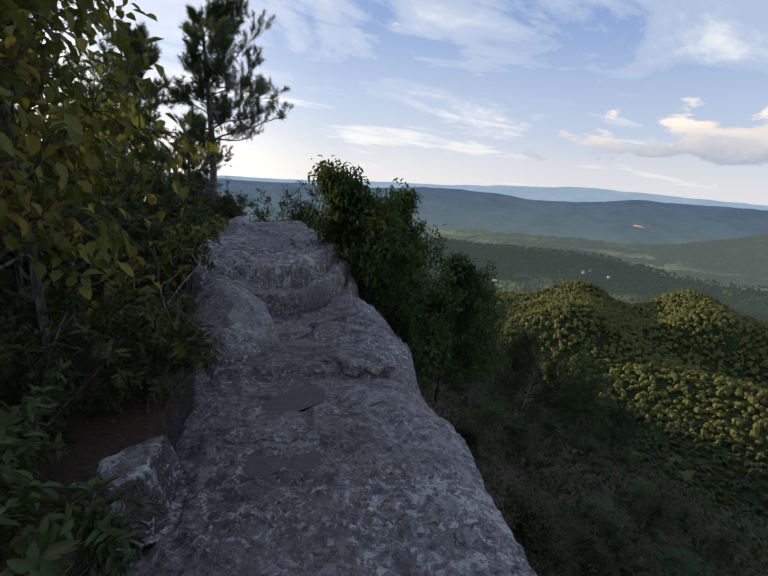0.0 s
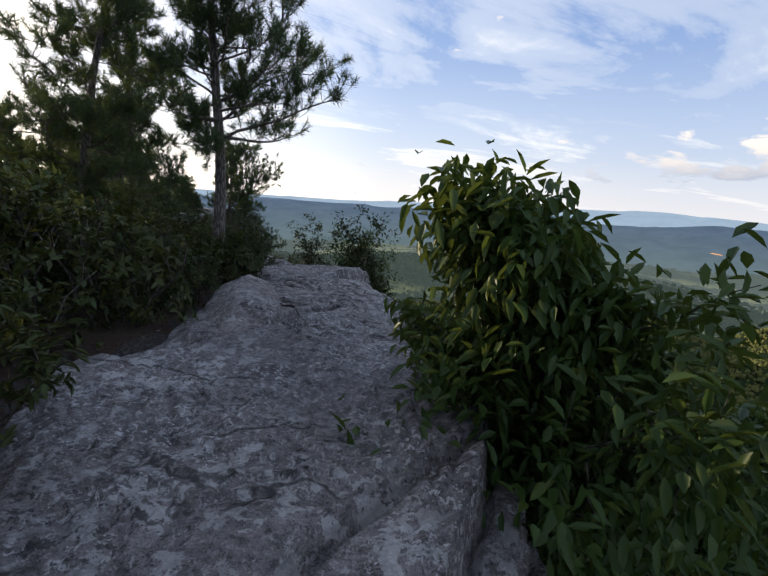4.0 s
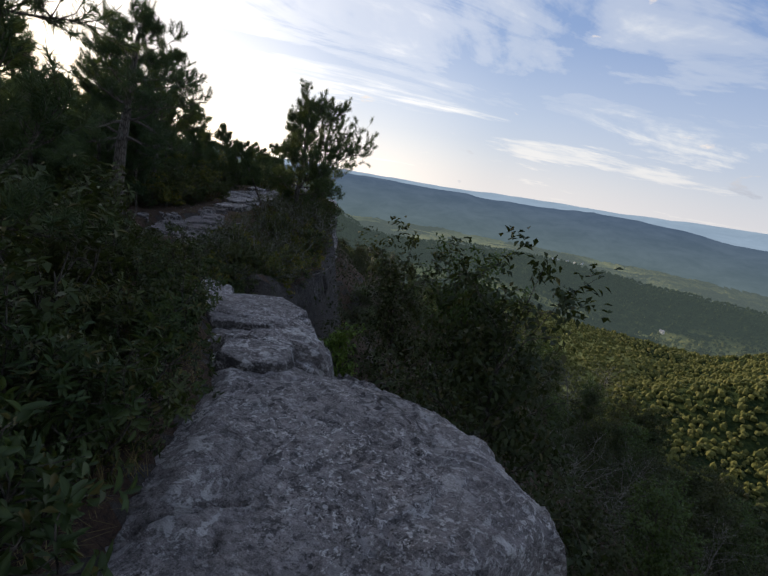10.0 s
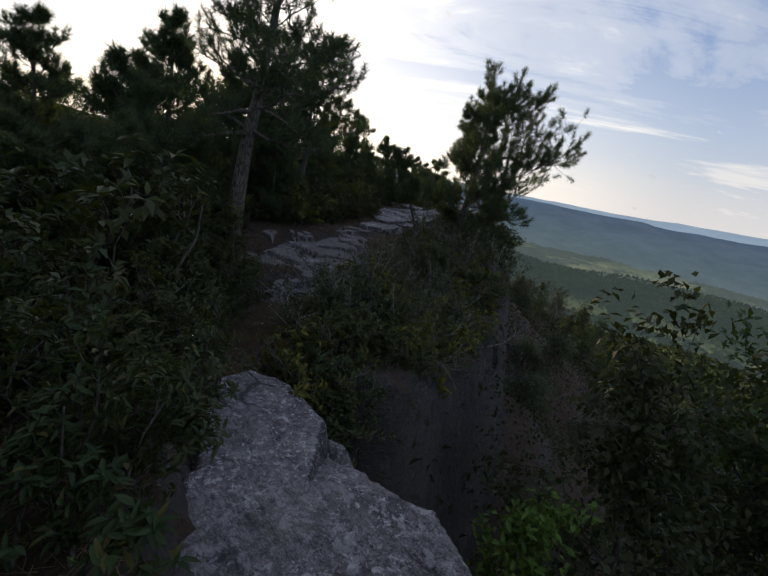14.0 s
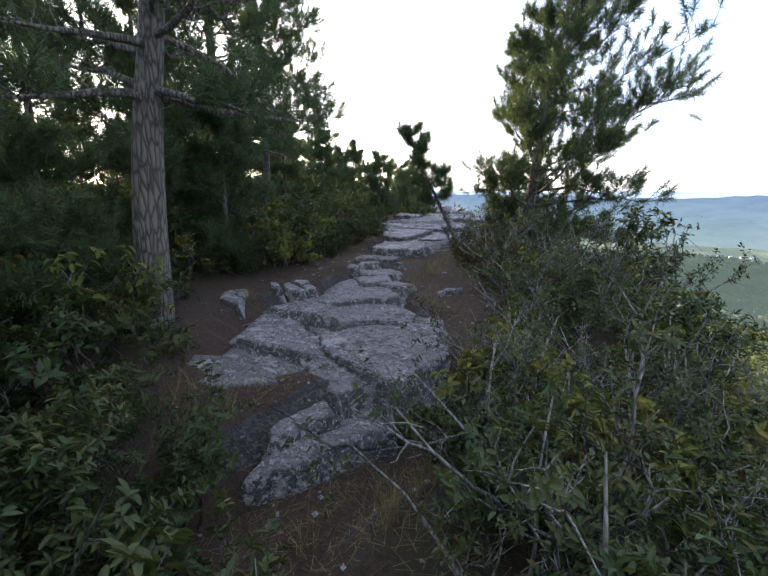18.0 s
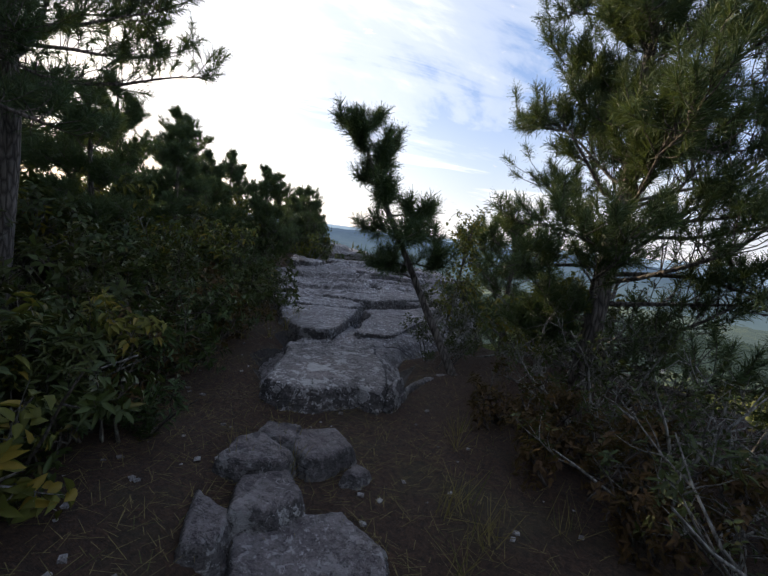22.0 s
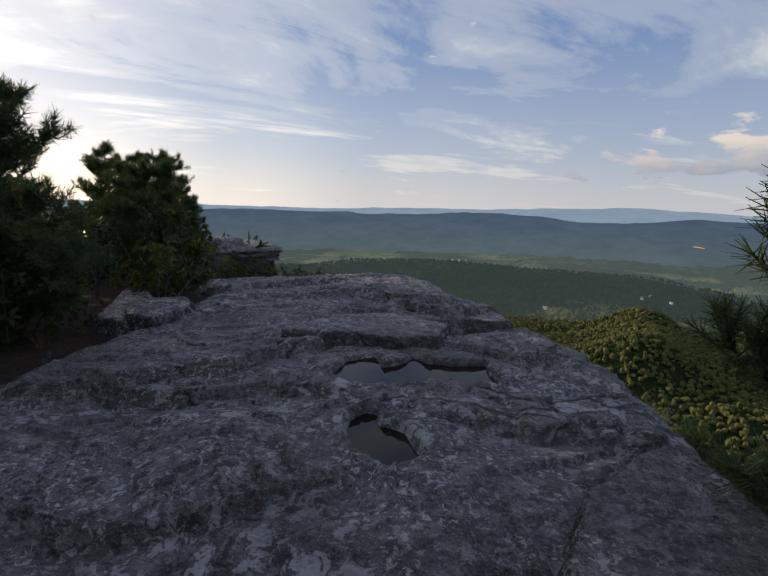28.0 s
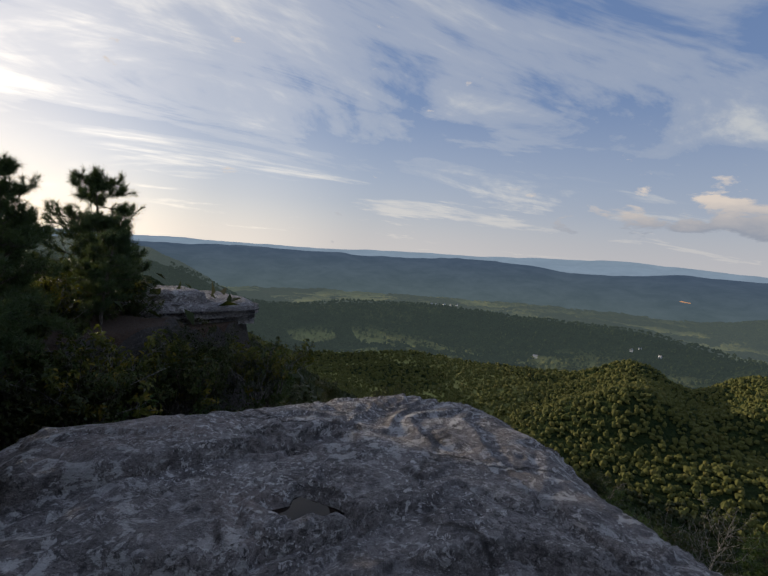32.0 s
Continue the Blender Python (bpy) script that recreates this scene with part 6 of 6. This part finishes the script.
# ---- the slope below the cliff ----
chestnut = leafy_tree(301, 5.7, 2.8, GREEN, DARK_TWIG, 26000, (0.13, 0.042), 0.12, 0.86, "chestnut_tree", "young green tree with long drooping leaves beside the ledge", 0.45, twigs=13)
stand(chestnut, 1.85, 1.6, -3.95)
slope_trees = [leafy_tree(310 + i, 4.6, 1.6, (CANOPY, GREEN, CANOPY)[i], DARK_TWIG, 4600, (0.115, 0.052), 0.25, 0.35, "slope_tree", "dark green tree on the slope below the cliff", 0.35, plain=True, twigs=5) for i in range(3)]
sapling = leafy_tree(320, 2.6, 0.75, AUTUMN, DARK_TWIG, 900, (0.095, 0.05), 0.25, 0.3, "sassafras_sapling", "sapling with yellow-green turning leaves", 0.5, 0.03)
stand(sapling, -12.75, 19.35, -0.98, size=0.74)
bare_tree = leafy_tree(330, 3.8, 1.5, CANOPY, TWIG, 500, (0.09, 0.04), 0.3, 0.3, "half_bare_tree", "half-bare grey tree below the cliff edge", 0.3, 0.05)
fresh = leafy_tree(340, 2.6, 0.8, FRESH, DARK_TWIG, 2000, (0.10, 0.045), 0.15, 0.5, "bright_tree", "bright green young tree below the rock wall", 0.4)
stand(fresh, -5.2, 11.2, -4.1)
hickory = stand(leafy_tree(350, 2.75, 1.05, AUTUMN, DARK_TWIG, 1400, (0.105, 0.055), 0.42, 0.15, "young_hickory", "young broadleaf tree with drooping yellow-green leaves", 0.75, 0.03), 0.25, -5.05)
for x, y, turn_, size_ in ((-0.6, -4.3, 240, 1.05),):
    plant(hickory, x, y, turn_, size_)
for x, y, turn_, size_, z_ in ((3.2, 2.8, 40, 0.72, -4.1), (1.72, 2.5, 200, 0.92, -3.95), (1.5, 3.9, 150, 0.60, -3.6), (1.1, 4.8, 260, 0.55, -3.6)):
    plant(chestnut, x, y, turn_, size_, z=z_)
spots2 = []
for _ in range(2600):
    x, y = rng.uniform(-24, 22), rng.uniform(-14, 44)
    d = -float(signed_distance(np.array([[x]]), np.array([[y]]), LAND)[0, 0])
    before_wall = -9.5 < x < -3 and 9 < y < 19
    if d < (2.6 if before_wall else 0.9) or d > 24 or (x - 1.9) ** 2 + (y - 1.6) ** 2 < 2.2:
        continue
    gap = 0.85 + 0.05 * d
    if any((x - a) ** 2 + (y - b) ** 2 < gap * gap for a, b in spots2):
        continue
    if len(spots2) > 180:
        break
    spots2.append((x, y))
    ground_z = float(soil_height(np.array([[x]]), np.array([[y]]))[0, 0])
    edge_z = float(ground_level(np.array([[x]]), np.array([[y]]))[0, 0])
    # tall before the promontory wall, low on the open slope to the east
    east = float(smooth(-1.6, 1.2, np.array(x + 0.35 * max(8.5 - y, 0)))) if y < 17 else 0.0
    want = (0.40 - 0.17 * d if y < 17 else edge_z - 0.05 - 0.36 * d) * (1 - east) + max(edge_z - 0.8 - 0.9 * d, ground_z + 1.3) * east + rng.uniform(-0.7, 0.35)
    if y > 18:
        want -= 2.2
    if 17 < y < 21 and x > -12.5:
        want -= 1.0
    tall = max(want - ground_z, 1.2)
    u = rng.random()
    kind = bare_tree if u < 0.16 else slope_trees[int(u * 30) % 3]
    size = tall / (3.8 if kind is bare_tree else 4.6)
    plant(kind, x, y, rng.uniform(0, 360), max(size, 0.55), 1.0 if size > 0.55 else size / 0.55, z=ground_z)
# tall laurel behind the path, added to keep the low sun off the leaves
for x, y, size in ((-8.0, 8.3, 1.15), (-8.6, 8.9, 1.6), (-9.2, 8.5, 1.8), (-7.4, 7.9, 1.0), (-8.0, 7.3, 1.15), (-9.9, 9.2, 1.6)):
    plant(back_laurels[int(size * 10) % 2], x, y, 43 * x, size)
# trees in the hollow below the far ledge
for x, y, top_, k_ in ((-19.9, 27.2, -0.9, 0), (-20.3, 28.4, -0.8, 1), (-20.2, 29.7, -0.9, 2), (-20.0, 31.0, -0.9, 0), (-19.2, 28.3, -1.5, 1), (-19.2, 30.0, -1.6, 2), (-18.9, 26.6, -1.0, 0), (-19.6, 32.0, -1.3, 1), (-17.9, 27.3, -1.6, 2), (-20.6, 27.6, -0.6, 1), (-20.5, 30.4, -0.7, 0)):
    ground_z = float(soil_height(np.array([[x]]), np.array([[y]]))[0, 0])
    plant(slope_trees[k_], x, y, 97 * x, max((top_ - 0.45 - ground_z) / 4.6, 0.3), z=ground_z)
for k, o in enumerate(slope_trees + [bare_tree]):
    stand(o, 4.5 + 1.7 * k, 9.5 + 2.2 * k)

# ---- undergrowth on the steep slope and along the foot of the rock ----
def undergrowth(name, count, d0, d1, leaf, mat, label, seed, x0=(-24, 20), y0=(-14, 44)):
    rng = np.random.default_rng(seed)
    x, y = rng.uniform(*x0, count * 3), rng.uniform(*y0, count * 3)
    d = -signed_distance(x, y, LAND)
    ok = (d > d0) & (d < d1)
    x, y, d = x[ok][:count], y[ok][:count], d[ok][:count]
    n = len(x)
    z = soil_height(x[None], y[None])[0] + rng.uniform(0, 1, n) ** 1.5 * (0.45 + 0.3 * fbm(x * 0.6, y * 0.6, 2, 77)) + 0.05
    shape = Shape()
    p = np.stack([x, y, z], 1)
    shape.leaves(p, unit(random_dirs(rng, n) + np.array([0, 0, 0.2])), unit(random_dirs(rng, n) * 0.6 + np.array([0, 0, 1.0])), leaf * rng.uniform(0.6, 1.3, n), leaf * 0.45 * rng.uniform(0.7, 1.2, n), 0.2, 0.2, True)
    solid(name, shape.mesh(), mat, None, label, "undergrowth", kind="stuff")


undergrowth("slope_undergrowth", 50000, 0.15, 7, 0.13, CANOPY, "tangled undergrowth at the foot of the cliff", 91)
undergrowth("lower_undergrowth", 42000, 6, 42, 0.34, CANOPY, "dark green undergrowth down the slope", 92, (-24, 26), (-20, 52))

# ---- low woods added behind the thicket, out of view, also to block the sun ----
def unseen_ridge_woods():
    rng = np.random.default_rng(95)
    done = []
    for _ in range(900):
        x, y = rng.uniform(-40, 0), rng.uniform(-20, 44)
        d = float(line_distance(np.array([[x]]), np.array([[y]]), PATH_LINE)[0, 0])
        inside = float(signed_distance(np.array([[x]]), np.array([[y]]), LAND)[0, 0])
        if d < 6.6 or d > 19 or inside < 1.5 or y > 23 or any((x - a) ** 2 + (y - b) ** 2 < 3.6 for a, b in done):
            continue
        done.append((x, y))
        plant(slope_trees[len(done) % 3], x, y, rng.uniform(0, 360), rng.uniform(0.42, 0.62))
        if len(done) >= 90:
            break
    n = 26000
    x, y = rng.uniform(-46, 0, n), rng.uniform(-24, 40, n)
    ok = (signed_distance(x, y, LAND) > 0.8) & (line_distance(x, y, PATH_LINE) > 5.5)
    x, y = x[ok], y[ok]
    n = len(x)
    p = np.stack([x, y, soil_height(x[None], y[None])[0] + 0.05 + 0.6 * rng.uniform(0, 1, n)], 1)
    shape = Shape()
    shape.leaves(p, unit(random_dirs(rng, n) + np.array([0, 0, 0.2])), unit(random_dirs(rng, n) * 0.6 + np.array([0, 0, 1.0])), 0.4 * rng.uniform(0.6, 1.3, n), 0.18 * rng.uniform(0.7, 1.2, n), 0.2, 0.2, True)
    solid("ridge_undergrowth", shape.mesh(), CANOPY, None, "dense low undergrowth added on the unseen ridge top", "undergrowth", "stuff")


unseen_ridge_woods()

# ---- woods on the mountainside, tree crowns by the thousand ----
def crown_sites(count, r0, r1, a0, a1, seed, off=45):
    rng = np.random.default_rng(seed)
    a = np.radians(rng.uniform(a0, a1, count))
    r = np.sqrt(rng.uniform(r0**2, r1**2, count))
    x, y = r * np.sin(a) - 8, r * np.cos(a) + 10
    keep = (np.sqrt(x * x + y * y) > off) & (signed_distance(x, y, LAND) < -14)
    return rng, x[keep], y[keep], valley_height(x[keep], y[keep]) - 2


def far_crowns(name, count, r0, r1, a0, a1, size, quads, mat, label, seed):
    """Crowns as clouds of leafy sprays."""
    rng, x, y, z = crown_sites(count, r0, r1, a0, a1, seed)
    n = len(x)
    s = size * rng.uniform(0.6, 1.25, n)
    shape = Shape()
    c = np.repeat(np.stack([x, y, z + s * 0.55], 1), quads, 0)
    ss = np.repeat(s, quads)[:, None]
    o = random_dirs(rng, n * quads)
    o[:, 2] = np.abs(o[:, 2]) * 1.1 - 0.15
    p = c + o * ss * np.array([0.62, 0.62, 0.75]) * rng.uniform(0.75, 1.05, (n * quads, 1))
    nor = unit(o + random_dirs(rng, n * quads) * 0.45)
    u = unit(np.cross(nor, random_dirs(rng, n * quads)))
    w = np.cross(nor, u)
    k = ss * 0.36 * (14 / quads) ** 0.5
    v = np.stack([p - u * k, p - w * k * 0.8, p + u * k, p + w * k * 0.8], 1)
    shape.put(v.reshape(-1, 3), np.arange(n * quads * 4).reshape(-1, 4))
    solid(name, shape.mesh(False), mat, None, label, "woods", "stuff")


def domed_crowns(name, count, r0, r1, a0, a1, size, mat, label, seed):
    """Far crowns as lumpy, uneven domes."""
    rng, x, y, z = crown_sites(count, r0, r1, a0, a1, seed)
    n = len(x)
    s = size * rng.uniform(0.45, 1.25, n)
    seg, polar = 5, np.radians([10, 58, 105])
    az_ = np.linspace(0, 2 * math.pi, seg, endpoint=False)
    ring = np.stack([np.sin(polar)[:, None] * np.cos(az_), np.sin(polar)[:, None] * np.sin(az_), np.cos(polar)[:, None] * np.ones(seg)], -1)
    v = ring[None] * rng.uniform(0.62, 1.12, (n, 3, seg, 1)) * np.array([0.55, 0.55, 0.62]) * s[:, None, None, None]
    v[..., 2] *= rng.uniform(0.7, 1.3, (n, 1, 1))
    v += np.stack([x, y, z + s * 0.35], 1)[:, None, None]
    k, i = np.meshgrid(np.arange(2), np.arange(seg), indexing="ij")
    j = (i + 1) % seg
    f = np.stack([k * seg + i, (k + 1) * seg + i, (k + 1) * seg + j, k * seg + j], -1).reshape(-1, 4)
    shape = Shape()
    shape.put(v.reshape(-1, 3), (np.arange(n)[:, None, None] * 3 * seg + f).reshape(-1, 4))
    solid(name, shape.mesh(False), mat, None, label, "woods", "stuff")


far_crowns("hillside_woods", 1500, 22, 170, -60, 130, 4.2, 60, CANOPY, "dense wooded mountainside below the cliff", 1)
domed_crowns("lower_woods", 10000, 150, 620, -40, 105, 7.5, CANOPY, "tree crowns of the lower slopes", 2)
domed_crowns("knoll_woods", 22000, 600, 1250, -35, 80, 8.0, SUNLIT_CANOPY, "tree crowns on the knolls in the valley", 3)
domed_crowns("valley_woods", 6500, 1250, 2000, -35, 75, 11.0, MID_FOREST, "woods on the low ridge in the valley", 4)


# ---- dead needles, chips of rock and dry grass on the soil ----
def litter(name, count, mat, label, category, maker, seed, reach):
    rng = np.random.default_rng(seed)
    t = rng.uniform(0, 1, count * 3)
    line = np.array(PATH_LINE)
    k = np.minimum((t * (len(line) - 1)).astype(int), len(line) - 2)
    f = (t * (len(line) - 1) - k)[:, None]
    p = line[k] * (1 - f) + line[k + 1] * f + rng.normal(size=(count * 3, 2)) * reach
    x, y = p[:, 0], p[:, 1]
    bare = np.maximum(np.maximum(signed_distance(x, y, ROCK_A), signed_distance(x, y, ROCK_C)), signed_distance(x, y, ROCK_B))
    ok = (bare < -0.03) & (signed_distance(x, y, LAND) > 0.2)
    x, y = x[ok][:count], y[ok][:count]
    z = soil_height(x[None], y[None])[0]
    shape = Shape()
    maker(shape, rng, np.stack([x, y, z], 1))
    solid(name, shape.mesh(False), mat, None, label, category, "stuff")


def chips(shape, rng, p):
    n = len(p)
    box = np.array([[a, b, c] for a in (-1, 1) for b in (-1, 1) for c in (0, 1)], float)
    size = rng.uniform(0.005, 0.018, (n, 1, 1)) * rng.uniform(0.6, 1.3, (n, 8, 3)) * np.array([1, 0.8, 0.6])
    a = rng.uniform(0, 6.3, n)
    v = box[None] * size
    c, s = np.cos(a)[:, None], np.sin(a)[:, None]
    v = np.stack([v[..., 0] * c - v[..., 1] * s, v[..., 0] * s + v[..., 1] * c, v[..., 2]], -1) + p[:, None]
    f = np.array([[0, 1, 3, 2], [4, 6, 7, 5], [0, 4, 5, 1], [2, 3, 7, 6], [1, 5, 7, 3]])
    shape.put(v.reshape(-1, 3), (np.arange(n)[:, None, None] * 8 + f).reshape(-1, 4))


def straw(shape, rng, p):
    n = len(p)
    a = rng.uniform(0, 6.3, n)
    d = unit(np.stack([np.cos(a), np.sin(a), rng.uniform(-0.05, 0.35, n)], 1))
    shape.blades(p + np.array([0, 0, 0.008]), d, unit(np.cross(d, np.array([0.1, 0.2, 1.0]))), rng.uniform(0.05, 0.14, n), 0.0016, 0.0008)


def grass(shape, rng, p):
    n = len(p)
    keep = p[fbm(p[:, 0] * 1.5, p[:, 1] * 1.5, 2, 5) > 0.12]
    for _ in range(14):
        d = unit(rng.normal(size=(len(keep), 3)) * 0.35 + np.array([0, 0, 1.0]))
        shape.blades(keep + rng.normal(size=keep.shape) * np.array([0.03, 0.03, 0]), d, unit(np.cross(d, random_dirs(rng, len(keep)))), rng.uniform(0.10, 0.26, len(keep)), 0.0025, 0.0008)


litter("rock_chips", 600, ROCK, "small chips of sandstone on the soil", "gravel", chips, 71, 0.9)
litter("fallen_needles", 16000, DRY, "fallen brown pine needles on the soil", "litter", straw, 72, 1.0)
litter("dry_grass", 700, DRY, "tufts of dry grass at the rock edges", "grass", grass, 73, 1.2)
